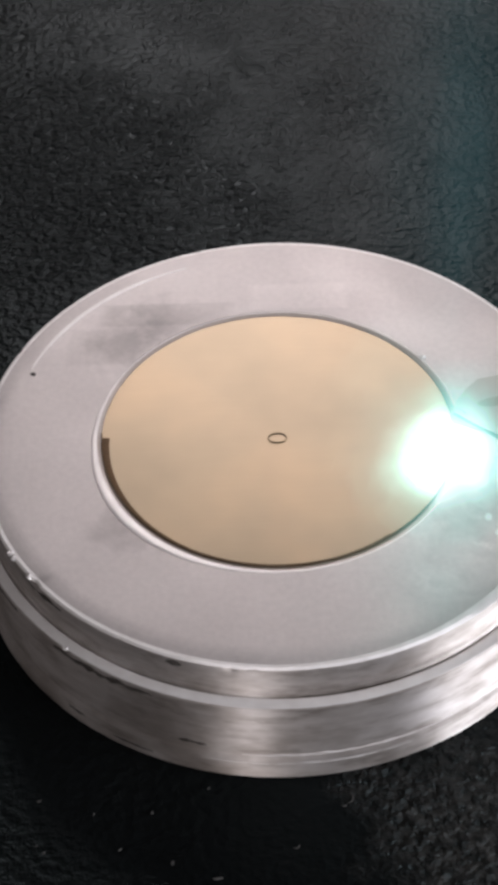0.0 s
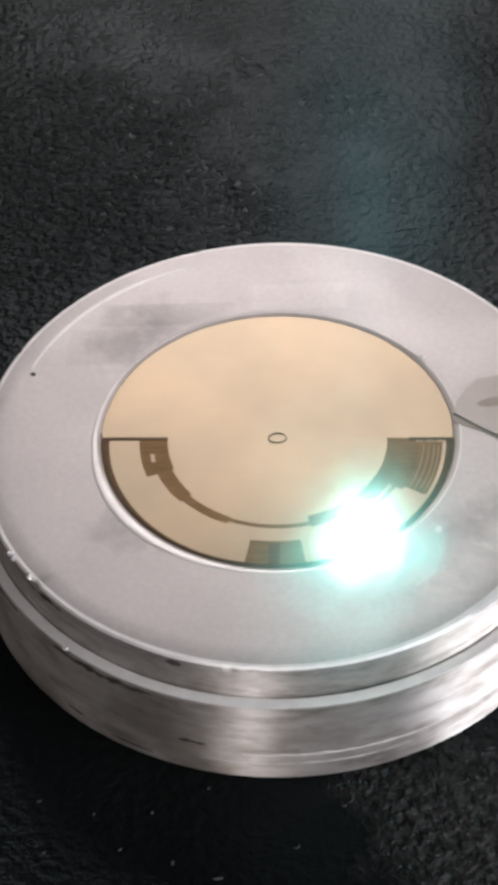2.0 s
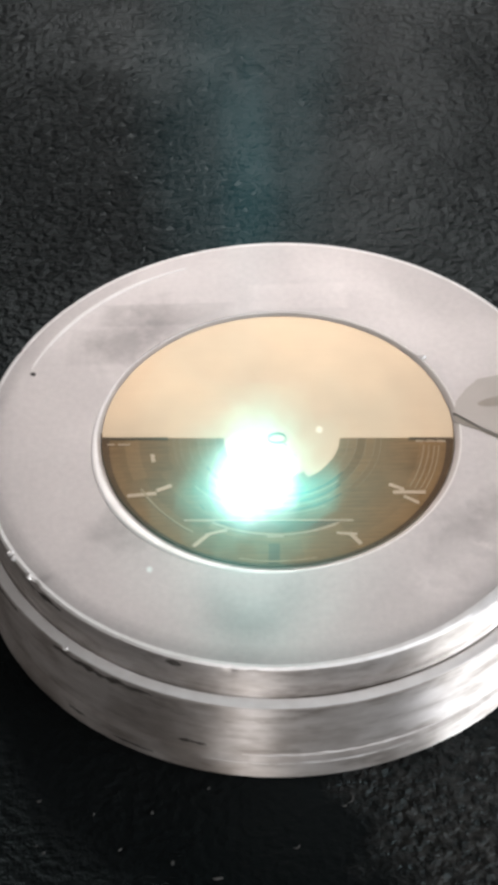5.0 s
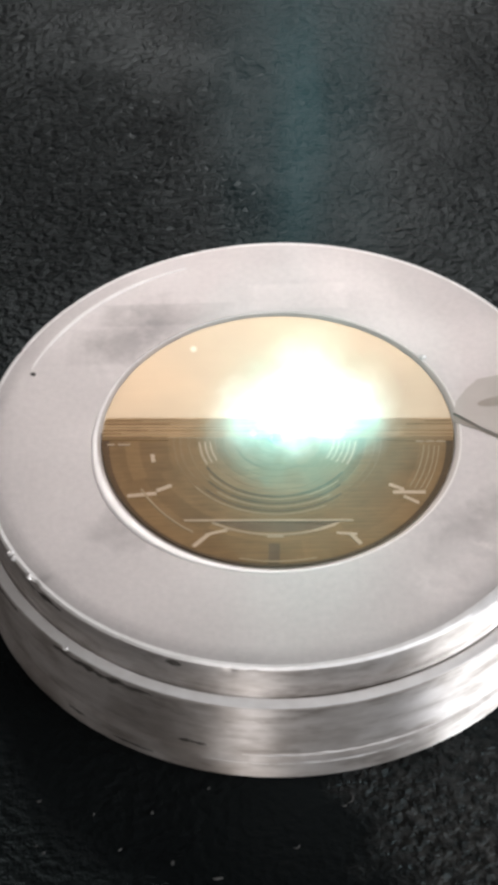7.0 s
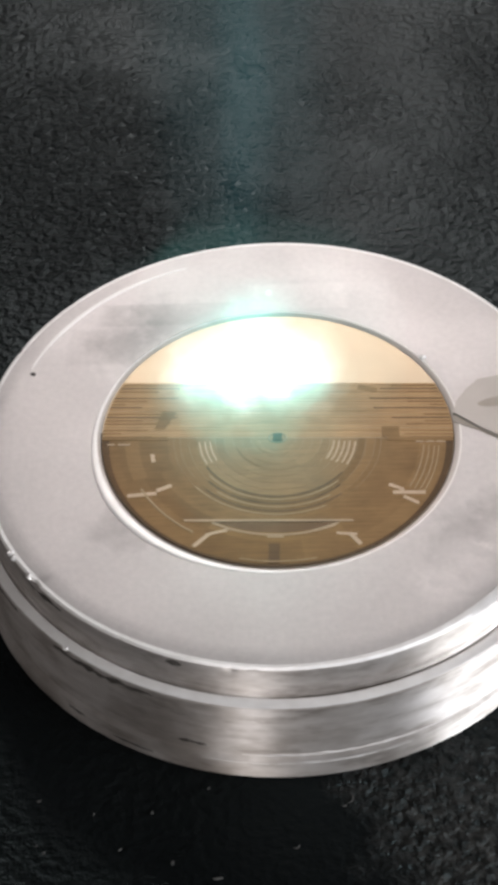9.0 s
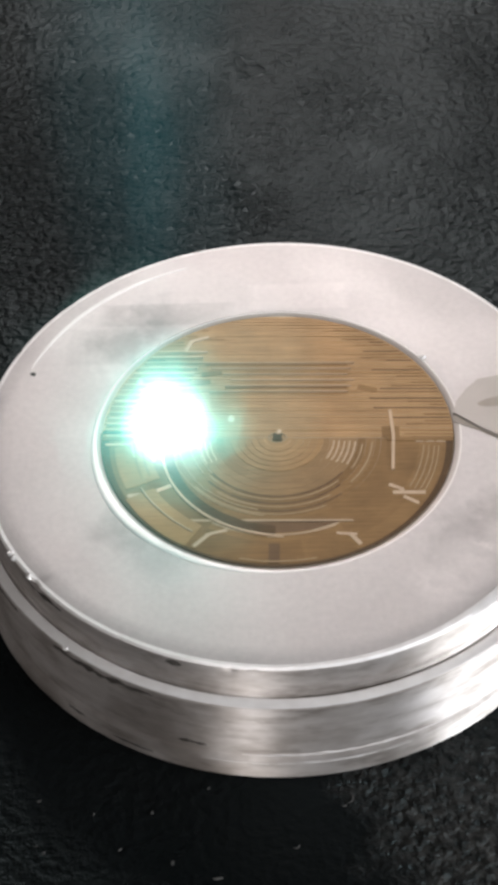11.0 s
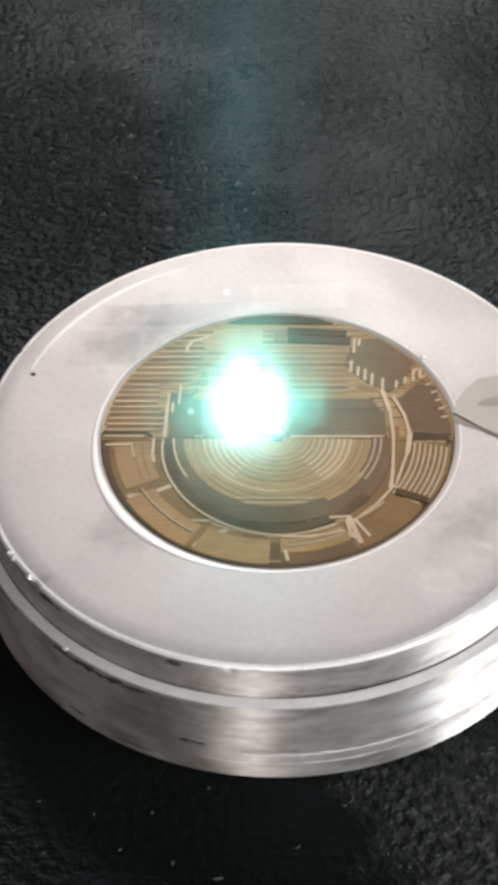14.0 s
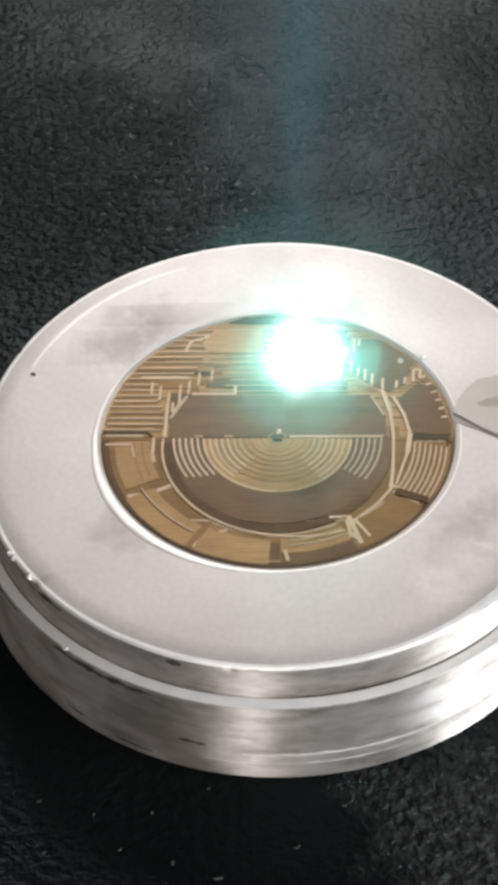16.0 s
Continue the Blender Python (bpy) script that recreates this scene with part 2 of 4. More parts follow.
def prism(points, z0, z1, chamfer=0.0):
    """A flat slab over a plan outline of (x, y)."""
    bm = bmesh.new()
    n = len(points)
    lo = [bm.verts.new((x, y, z0)) for x, y in points]
    hi = [bm.verts.new((x, y, z1)) for x, y in points]
    bm.faces.new(lo)
    bm.faces.new(hi)
    for k in range(n):
        bm.faces.new((lo[k], lo[(k + 1) % n], hi[(k + 1) % n], hi[k]))
    if chamfer:
        bm.edges.ensure_lookup_table()
        top = [e for e in bm.edges if all(v.co.z > z1 - 1e-9 for v in e.verts)]
        bmesh.ops.bevel(bm, geom=top, offset=chamfer, segments=2, affect="EDGES")
    return bm


def box(x0, x1, y0, y1, z0, z1):
    return prism([(x0, y0), (x1, y0), (x1, y1), (x0, y1)], z0, z1)


# ---- the room, added out of view, its wall tones set to shape reflections ----
def structure(name, bm, mat, label):
    return tagged(part(name, bm, mat, smooth=False), label, name.split("_")[0], kind="structure")


structure("floor", box(-1.6, 1.6, -1.6, 1.6, -0.86, -0.80), FLOOR, "plain grey workshop floor under the machine bed")
structure("ceiling", box(-1.6, 1.6, -1.6, 1.6, 1.70, 1.76), CEIL, "plain grey workshop ceiling")
for x0, x1, z0, z1 in ((-1.6, -0.42, -0.80, 1.70), (0.46, 1.6, -0.80, 1.70), (-0.42, 0.46, -0.80, 0.62), (-0.42, 0.46, 1.32, 1.70)):
    structure("wall_north", box(x0, x1, 1.5, 1.6, z0, z1), WALL, "light grey painted wall round an added opening")
for x0, x1, z0, z1 in ((-1.6, -0.36, -0.80, 1.70), (-0.20, 1.6, -0.80, 1.70), (-0.36, -0.20, -0.80, 0.62), (-0.36, -0.20, 1.58, 1.70)):
    structure("wall_south", box(x0, x1, -1.6, -1.5, z0, z1), WALL_LIGHT, "light painted wall round a narrow added opening")
structure("wall_west", box(-1.6, -1.5, -1.5, 1.5, -0.80, 1.70), WALL_WARM, "plain warm grey painted workshop wall")
for nm, y0, y1, z0, z1 in (("wall_east", -1.5, -1.25, -0.80, 1.70), ("wall_east", 0.05, 1.5, -0.80, 1.70),
                           ("wall_east", -1.25, 0.05, -0.80, 0.10), ("wall_east", -1.25, 0.05, 0.90, 1.70)):
    structure(nm, box(1.5, 1.6, y0, y1, z0, z1), WALL, "light grey painted wall round an added opening")

# machine bed under the block
bed = bmesh.new()
bmesh.ops.create_cube(bed, size=1.0)
bmesh.ops.scale(bed, vec=(1.1, 1.3, 0.03), verts=bed.verts)
bmesh.ops.bevel(bed, geom=bed.edges[:], offset=0.004, segments=3, affect="EDGES")
bmesh.ops.translate(bed, vec=(0, 0.15, -0.015), verts=bed.verts)
tagged(part("machine_bed", bed, COATING), "black machine bed with a pebbled textured coating", "work table", kind="structure")
post = box(-0.25, 0.25, -0.1, 0.4, -0.80, -0.03)
tagged(part("bed_pedestal", post, COATING), "black coated pedestal carrying the machine bed", "pedestal", kind="structure")


# ---- the aluminium block ----
def build_block():
    block = new("aluminium_block")
    tagged(block, "stepped round aluminium block with chipped edges on a black bed", "metal block")

    def chip(a, seed, amount):
        n = noise.noise(Vector((math.cos(a) * 9, math.sin(a) * 9, seed)))
        f = noise.noise(Vector((math.cos(a) * 26, math.sin(a) * 26, seed + 5)))
        left = max(0.0, -math.cos(a) * 0.95 - math.sin(a) * 0.35 - 0.15) + 0.05
        return 0.55 * amount * left * max(0.0, f + 0.4 * n - 0.2)

    def base_wobble(i, a):
        if i in (8, 9):
            return (-chip(a, 1.0, 0.0002), 0)
        if i in (0, 1):
            return (-chip(a, 3.0, 0.0006), 0)
        return (0, 0)

    rb = R_BASE
    base = [(rb - 0.0005, 0.0), (rb - 0.0001, 0.0003), (rb, 0.0006), (rb, 0.0046), (rb - 0.0007, 0.0050),
            (rb - 0.0007, 0.0056), (rb - 0.0001, 0.0061), (rb - 0.0001, Z_LEDGE - 0.0009), (rb - 0.0001, Z_LEDGE - 0.0004), (rb - 0.0004, Z_LEDGE - 0.0001),
            (R_TOP + 0.0003, Z_LEDGE - 0.0001), (R_TOP - 0.0002, Z_LEDGE - 0.0007), (R_TOP - 0.004, Z_LEDGE - 0.0007)]
    part("base", lathe(base, 480, base_wobble), ALU_SIDE, block, "turned grey aluminium base with a groove")
    ledge = [(R_TOP + 0.0006, Z_LEDGE - 0.0004), (rb - 0.0003, Z_LEDGE - 0.0004), (rb - 0.00025, Z_LEDGE), (rb - 0.0005, Z_LEDGE + 0.00012), (R_TOP + 0.0006, Z_LEDGE + 0.00006)]

    def ledge_wobble(i, a):
        return (-chip(a, 1.0, 0.0006), 0) if i in (1, 2, 3) else (0, 0)

    part("ledge", lathe(ledge, 480, ledge_wobble, True), ALU_BRIGHT, block, "bright cut ledge round the block")

    def collar_wobble(i, a):
        if i in (6, 7):
            return (-chip(a, 7.0, 0.0024), -chip(a, 7.0, 0.0010) if i == 7 else 0)
        return (0, 0)

    collar = [(R_TOP + 0.0002, Z_LEDGE - 0.0006), (R_TOP + 0.0002, Z_LEDGE + 0.0008), (R_TOP - 0.0001, Z_LEDGE + 0.0011), (R_TOP - 0.0001, Z_LEDGE + 0.0024), (R_TOP, Z_LEDGE + 0.0026), (R_TOP, Z_TOP - 0.0014), (R_TOP, Z_TOP - 0.0009), (R_TOP - 0.0002, Z_TOP - 0.0003),
              (R_TOP - 0.0012, Z_TOP - 0.0003), (R_TOP - 0.0012, Z_LEDGE - 0.0006)]
    part("collar", lathe(collar, 480, collar_wobble, True), ALU_SIDE, block, "turned aluminium collar with dull stains").location = TOP_SHIFT

    def face_wobble(i, a):
        return (-chip(a, 7.0, 0.0024), 0) if i in (1, 2) else (0, 0)

    face = [(0.0306, Z_TOP - 0.0012), (R_TOP - 0.0003, Z_TOP - 0.0012), (R_TOP - 0.0003, Z_TOP - 0.00022), (R_TOP - 0.0007, Z_TOP - 0.00012),
            (0.0463, Z_TOP - 0.00002), (0.0459, Z_TOP), (0.0306, Z_TOP)]
    part("face", lathe(face, 480, face_wobble, True), ALU_FACE, block, "satin milled top face with cloudy stains and painted reflections").location = TOP_SHIFT
    seat = [(0.0306, 0.001), (R_TOP - 0.0014, 0.001), (R_TOP - 0.0014, Z_TOP - 0.0013), (0.0306, Z_TOP - 0.0013)]
    part("core", lathe(seat, 120, None, True), ALU_SIDE, block)
    part("seat", lathe([(0.0305, 0.001), (0.0305, Z_TOP - 0.0031)], 120), ALU_SIDE, block)
    step = [(0.0288, Z_TOP - 0.0012), (0.0288, Z_TOP - 0.0006), (0.0296, Z_TOP - 0.00006), (0.0304, Z_TOP - 0.00002), (0.0307, Z_TOP + 0.00002), (0.0307, Z_TOP - 0.0012)]
    part("recess_step", lathe(step, 300, None, True), RECESS, block, "dull step round the recess")
    rim = [(0.0303, Z_TOP - 0.0008), (0.0303, Z_TOP - 0.00004), (0.0304, Z_TOP + 0.00002), (0.0305, Z_TOP + 0.00002), (0.0306, Z_TOP - 0.00002), (0.0306, Z_TOP - 0.0008)]

    def rim_wobble(i, a):
        # cut wider where the tool ran out, and rising outwards
        d = (math.degrees(a) - 216 + 180) % 360 - 180
        w = 0.00012 + 0.0014 * math.exp(-(d / 40) ** 2)
        return (w, 0.045 * w if i < 5 else 0) if i in (3, 4, 5) else (0, 0)

    part("rim", lathe(rim, 300, rim_wobble, True), ALU_RIM, block, "bright chamfered rim round the recess")

    edge_ring = [(R_TOP - 0.0009, Z_TOP - 0.0006), (R_TOP - 0.0001, Z_TOP - 0.0006), (R_TOP + 0.00002, Z_TOP - 0.00045), (R_TOP - 0.0003, Z_TOP - 0.00012), (R_TOP - 0.0009, Z_TOP - 0.0001)]

    def ring_wobble(i, a):
        # bright bevel rounded and widened on one side to paint the glare there
        worn = math.exp(-(((math.degrees(a) - 320 + 180) % 360 - 180) / 22) ** 2)
        if i in (1, 2, 3):
            return (-chip(a, 7.0, 0.0024) - (0.0004 * worn if i == 3 else 0), 0.00012 * worn if i == 3 else 0)
        return (-0.0009 * worn, 0.00016 * worn) if i == 4 else (0, 0)

    part("edge_bevel", lathe(edge_ring, 480, ring_wobble, True), ALU_BRIGHT, block, "bright bevel on the face's edge").location = TOP_SHIFT
    # scribed arc near the back edge
    def arc_slab(r0, r1, a0, a1, z0, z1, n=48):
        pts = [(r0 * math.cos(radians(a0 + (a1 - a0) * k / n)), r0 * math.sin(radians(a0 + (a1 - a0) * k / n))) for k in range(n + 1)]
        for k in range(n, -1, -1):
            a = radians(a0 + (a1 - a0) * k / n)
            w = (r1 - r0) * math.sin(math.pi * min(1.0, max(0.06, k / n))) ** 0.6
            pts.append(((r0 + w) * math.cos(a), (r0 + w) * math.sin(a)))
        return prism(pts, z0, z1)

    part("scribed_arc", arc_slab(0.0457, 0.0464, 110, 158, Z_TOP - 0.0002, Z_TOP + 0.00012), ALU_BRIGHT, block, "bright scribed arc").location = TOP_SHIFT
    # burrs and nicks on the edges
    rnd = random.Random(4)
    for r, a, z, s in ((R_TOP, 210, Z_TOP - 0.0002, 0.0006), (R_TOP, 211.5, Z_TOP - 0.0003, 0.0005), (R_TOP, 217, Z_TOP - 0.0002, 0.0005), (0.0309, 34.5, Z_TOP + 0.0002, 0.0006),
                       (R_BASE - 0.0003, 229, Z_LEDGE, 0.0005), (R_BASE - 0.0005, 205, Z_LEDGE, 0.0004), (R_BASE - 0.0004, 318, Z_LEDGE, 0.0007),
                       (R_BASE - 0.0004, 313, Z_LEDGE, 0.0005), (R_BASE - 0.0004, 309, Z_LEDGE, 0.0004), (R_BASE - 0.001, 252, 0.0004, 0.0005)):
        bm = bmesh.new()
        bmesh.ops.create_icosphere(bm, subdivisions=2, radius=s)
        for v in bm.verts:
            v.co *= 0.55 + 0.7 * rnd.random()
            v.co.z *= 0.6
        bmesh.ops.translate(bm, vec=(r * math.cos(radians(a)), r * math.sin(radians(a)), z), verts=bm.verts)
        part("burr", bm, ALU_BRIGHT, block)
    for r, a, z, sx in ((R_TOP, 250, Z_TOP - 0.0014, 0.0012), (R_TOP, 222, Z_TOP - 0.0016, 0.0016), (0.0452, 159, Z_TOP, 0.0004), (R_TOP, 106, Z_TOP - 0.0004, 0.0010)):
        bm = bmesh.new()
        bmesh.ops.create_icosphere(bm, subdivisions=2, radius=1.0)
        for v in bm.verts:
            v.co *= 0.7 + 0.5 * rnd.random()
        flat = abs(z - Z_TOP) < 1e-6
        bmesh.ops.scale(bm, vec=(sx, 0.0006 if flat else 0.00012, 0.00012 if flat else 0.0006), verts=bm.verts)
        bmesh.ops.transform(bm, matrix=pose(r * math.cos(radians(a)), r * math.sin(radians(a)), z, 0, 0, a + 90), verts=bm.verts)
        part("nick", bm, GRIME, block, "dark nick in the metal")
    # dark ragged marks under the ledge and near the foot
    def ragged(r, z, high, a0, a1, seed):
        n = max(6, int((a1 - a0) * 2))
        bm = bmesh.new()
        cols = []
        for k in range(n + 1):
            a = radians(a0 + (a1 - a0) * k / n)
            f = math.sin(math.pi * k / n) ** 0.5 * high
            up = f * (0.35 + max(-0.3, noise.noise(Vector((k * 0.19, seed * 3.7, 0)))))
            lo = f * (0.35 + max(-0.3, noise.noise(Vector((k * 0.31, seed * 3.7, 9)))))
            cols.append([bm.verts.new((q * math.cos(a), q * math.sin(a), zz)) for q, zz in ((r - 0.0004, z - lo), (r, z - lo), (r, z + up), (r - 0.0004, z + up))])
        for c, d in zip(cols, cols[1:]):
            for j in range(4):
                bm.faces.new((c[j], d[j], d[(j + 1) % 4], c[(j + 1) % 4]))
        bm.faces.new(cols[0])
        bm.faces.new(cols[-1])
        return bm

    for r, z, high, a0, a1, seed in ((R_BASE + 0.00002, Z_LEDGE - 0.0012, 0.0011, 226, 247, 1), (R_BASE + 0.00002, Z_LEDGE - 0.0010, 0.0006, 198, 216, 2),
                                     (R_BASE + 0.00004, 0.0020, 0.0006, 238, 246, 3), (R_BASE + 0.00004, 0.0030, 0.0006, 228, 232, 4),
                                     (R_TOP + 0.00004, Z_TOP - 0.0018, 0.0008, 214, 226, 5), (R_TOP + 0.00004, Z_LEDGE + 0.0004, 0.0004, 228, 247, 6),
                                     (R_BASE + 0.00004, 0.0075, 0.0006, 251, 256, 7)):
        part("dark_mark", ragged(r, z, high, a0, a1, seed), GRIME, block, "dark ragged mark")
    for r, z, high, a0, a1, seed in ((R_BASE + 0.00004, 0.0062, 0.00035, 262, 300, 11), (R_BASE + 0.00004, 0.0041, 0.00030, 255, 292, 12)):
        part("bright_mark", ragged(r, z, high, a0, a1, seed), ALU_BRIGHT, block, "bright line beside the groove")
    return block


build_block()

# thin steel shim that lies on the face beside the plate
shim_plan = [(0.0296, 0.0034), (0.0340, -0.0003), (0.0400, -0.0046), (0.0440, -0.0040), (0.0455, 0.0040), (0.0440, 0.0120),
             (0.0380, 0.0123), (0.0345, 0.0115), (0.0322, 0.0090), (0.0303, 0.0062)]
shim = new("steel_shim")
tagged(shim, "thin dull steel shim with a slot lying on the face", "shim")
shim.location = (0, 0, Z_TOP)
part("blade", prism(shim_plan, 0.00002, 0.00045, 0.0001), SHIM, shim)
slot = [(0.0372 + 0.0034 * math.cos(k * math.pi / 12), 0.0058 + 0.0011 * math.sin(k * math.pi / 12) + 0.0006 * math.cos(k * math.pi / 12)) for k in range(24)]
# thin darker strip stands in for the shadow along the lower edge
part("edge", prism([(0.0296, 0.0033), (0.0340, -0.0004), (0.0400, -0.0047), (0.0400, -0.0051), (0.0339, -0.0008), (0.0294, 0.0016)], 0.00002, 0.00012), SLOT, shim, "dark strip painted as the shadow under the edge")
part("slot", prism(slot, 0.0004, 0.00047), SLOT, shim, "dark worn slot")

# swarf on the bed
SWARF_GREY = plain_material("dusty_metal", (0.09, 0.09, 0.087), 0.5, 0.4, 400)


def build_swarf(x, y, length, thick, turn, bend):
    """A small curled sliver of metal lying on the bed."""
    n = 8
    rows = []
    bm = bmesh.new()
    for k in range(n + 1):
        f = k / n - 0.5
        w = thick * (0.3 + 0.7 * math.cos(f * 2.6))
        px, py, pz = f * length, bend * (f * f * 4 - 1) * length * 0.5, thick * 0.6
        rows.append([bm.verts.new((px, py + w * math.cos(a), pz + 0.6 * w * math.sin(a))) for a in (0.4, 1.57, 2.7, 3.9, 4.71, 5.5)])
    for lo, hi in zip(rows, rows[1:]):
        for j in range(6):
            bm.faces.new((lo[j], lo[(j + 1) % 6], hi[(j + 1) % 6], hi[j]))
    bm.faces.new(rows[0])
    bm.faces.new(rows[-1])
    ob = part("swarf", bm, SWARF_GREY)
    ob.matrix_world = pose(x, y, 0.0001, 0, 0, turn)
    return tagged(ob, "tiny bright sliver of metal swarf on the bed", "swarf", group="swarf on the bed")


for x, y, length, thick, turn, bend in (
        (26.3, 82.2, 1.8, 0.35, 30, 0.15), (-21.5, -58.4, 0.8, 0.35, 60, 0.1), (-18.2, -67.6, 0.9, 0.4, 80, 0.1), (-11.3, -70.5, 1.9, 0.4, 5, 0.1),
        (22.0, -55.6, 0.8, 0.3, 70, 0.1), (9.3, -56.6, 2.6, 0.22, 75, 0.6), (-26.3, -65.0, 0.9, 0.35, 40, 0.1),
        (-39.3, -55.7, 0.9, 0.3, 20, 0.2), (-30.6, -58.4, 0.6, 0.25, 70, 0.1), (-39.2, -63.9, 0.6, 0.25, 10, 0.1), (-38.0, -65.2, 0.7, 0.3, 50, 0.1),
        (8.5, -58.0, 0.9, 0.3, 15, 0.2), (18.4, -57.0, 0.6, 0.25, 45, 0.1), (-12.7, -54.1, 0.7, 0.25, 60, 0.1), (17.8, 133.8, 0.9, 0.3, 50, 0.1),
        (25.8, 91.6, 1.3, 0.25, 80, 0.2), (0.8, -65.1, 1.6, 0.2, 30, 0.6)):
    build_swarf(x / 1000, y / 1000, 0.8 * length / 1000, 0.7 * thick / 1000, turn, bend)

# ---- the brass plate and what the beam cuts into it ----
plate = new("brass_plate")
tagged(plate, "round brass plate being engraved, seated in the block", "brass plate")
plate.location = (0, 0, Z_TOP)
rp = R_BRASS
re = R_EDGE
blank = lathe([(re - 0.0002, -0.003), (re, -0.0028), (re, -0.0001), (re - 0.00015, 0.0), (re - 0.004, 0.0), (0.004, 0.0)], 240)
bmesh.ops.translate(blank, vec=(*SEAT, 0), verts=blank.verts)
part("blank", blank, BRASS, plate, "smooth lapped brass blank")

MOVES = []   # (piece, second at which the beam has cut it)
Z_STEP = [0.0]


def ename(points):
    """From the engraving's own units, one plate radius, to the plate."""
    c, s = math.cos(radians(TURN)), math.sin(radians(TURN))
    return [(OFF[0] + rp * (c * u - s * v), OFF[1] + rp * (s * u + c * v)) for u, v in points]


def band(outer, inner, z0, z1):
    """A slab between two lines of points."""
    bm = bmesh.new()
    rows = [[bm.verts.new((x, y, z)) for x, y in line] for line, z in ((outer, z1), (inner, z1), (inner, z0), (outer, z0))]
    for a, b in zip(rows, rows[1:] + rows[:1]):
        for k in range(len(outer) - 1):
            bm.faces.new((a[k], a[k + 1], b[k + 1], b[k]))
    bm.faces.new([r[0] for r in rows])
    bm.faces.new([r[-1] for r in rows])
    return bm


def keep_in(points, lim=0.995):
    out = []
    for x, y in points:
        x, y = x - SEAT[0], y - SEAT[1]
        d = math.hypot(x, y)
        f = min(1.0, lim * R_EDGE / d) if d > 0 else 1.0
        out.append((x * f + SEAT[0], y * f + SEAT[1]))
    return out


def cut(name, points, mat, t, height, label=""):
    """One piece of cut surface, which comes up when the beam has passed."""
    Z_STEP[0] += 1.5e-7
    if isinstance(points, dict):
        outer, inner = (keep_in(ename(points[k]), lim) for k, lim in (("outer", 0.996), ("inner", 0.985)))
        bm = band(outer, inner, -0.00035, height + Z_STEP[0])
    else:
        bm = prism(keep_in(ename(points)), -0.00035, height + Z_STEP[0])
    ob = part(name, bm, mat, plate, label, smooth=False)
    if t > 0:
        MOVES.append((ob, t))
    return ob


def sector(r0, r1, a0, a1, n=0):
    n = n or max(3, int(abs(a1 - a0) / 4))
    turns = [radians(a0 + (a1 - a0) * k / n) for k in range(n + 1)]
    outer = [(r1 * math.cos(a), r1 * math.sin(a)) for a in turns]
    if r0 < 0.005:
        return outer + [(0.0, 0.0)]
    return {"outer": outer, "inner": [(r0 * math.cos(a), r0 * math.sin(a)) for a in turns]}


def spiral(r0, r1, a0, a1, w, n=30):
    """A narrow band whose radius changes along the way."""
    turns = [(radians(a0 + (a1 - a0) * k / n), r0 + (r1 - r0) * k / n) for k in range(n + 1)]
    return {"outer": [((r + w / 2) * math.cos(a), (r + w / 2) * math.sin(a)) for a, r in turns],
            "inner": [((r - w / 2) * math.cos(a), (r - w / 2) * math.sin(a)) for a, r in turns]}


def bar(u0, v0, u1, v1, w):
    d = math.hypot(u1 - u0, v1 - v0)
    nx, ny = -(v1 - v0) / d * w / 2, (u1 - u0) / d * w / 2
    return [(u0 + nx, v0 + ny), (u0 - nx, v0 - ny), (u1 - nx, v1 - ny), (u1 + nx, v1 + ny)]


FIRST, SECOND, PALE, THIRD, CREST = 0.00003, 0.00007, 0.000085, 0.00012, 0.00022

# first pass over the lower half: rim, end patches, then the ring between them
for r0, r1, a0, a1, t in (
        (0.950, 1.06, -180, -50, 0.0), (0.950, 1.06, -50, -14, 0.40), (0.950, 1.06, -14, 0, 0.35),
        (0.80, 0.93, -28, -2, 0.42), (0.70, 0.716, -56, -28, 0.48), (0.734, 0.757, -52, -28, 0.48), (0.716, 0.734, -52, -46, 0.48), (0.70, 0.80, -30, -27, 0.46),
        (0.62, 0.78, -180, -157, 1.22), (0.635, 0.72, -157, -137, 1.30), (0.652, 0.705, -137, -112, 1.38), (0.66, 0.685, -115, -74, 1.45),
        (0.62, 0.80, -28, 0, 1.85), (0.62, 0.70, -74, -28, 1.92),
        (0.78, 0.965, -100, -80, 1.96), (0.78, 0.965, -118, -100, 2.12), (0.78, 0.965, -80, -62, 2.26),
        (0.78, 0.965, -138, -118, 2.46), (0.86, 0.965, -62, -28, 2.66), (0.70, 0.80, -62, -28, 2.72), (0.80, 0.86, -36, -28, 2.84),
        (0.80, 0.965, -157, -138, 2.94), (0.70, 0.80, -157, -118, 3.02), (0.90, 0.965, -180, -157, 3.12), (0.78, 0.86, -180, -157, 3.2),
        (0.735, 0.752, -118, -62, 2.2), (0.752, 0.78, -118, -62, 3.32), (0.62, 0.665, -157, -115, 3.40), (0.62, 0.66, -115, -74, 3.44),
        (0.685, 0.74, -115, -74, 3.50), (0.80, 0.86, -62, -36, 3.62), (0.86, 0.90, -180, -157, 4.6), (0.93, 0.955, -28, -2, 4.8)):
    rim_cut = r1 > 1.0
    cut("engraved_patch", sector(r0, r1, a0, a1), CUT_DEEP if rim_cut else CUT_BROWN, t, SECOND if rim_cut else FIRST)
for u0, u1, t in ((0.74, 0.99, 0.40), (-0.99, -0.74, 0.92), (-0.74, -0.62, 1.2)):
    cut("edge_line", bar(u0, -0.008, u1, -0.008, 0.022), GROOVE, t, SECOND)
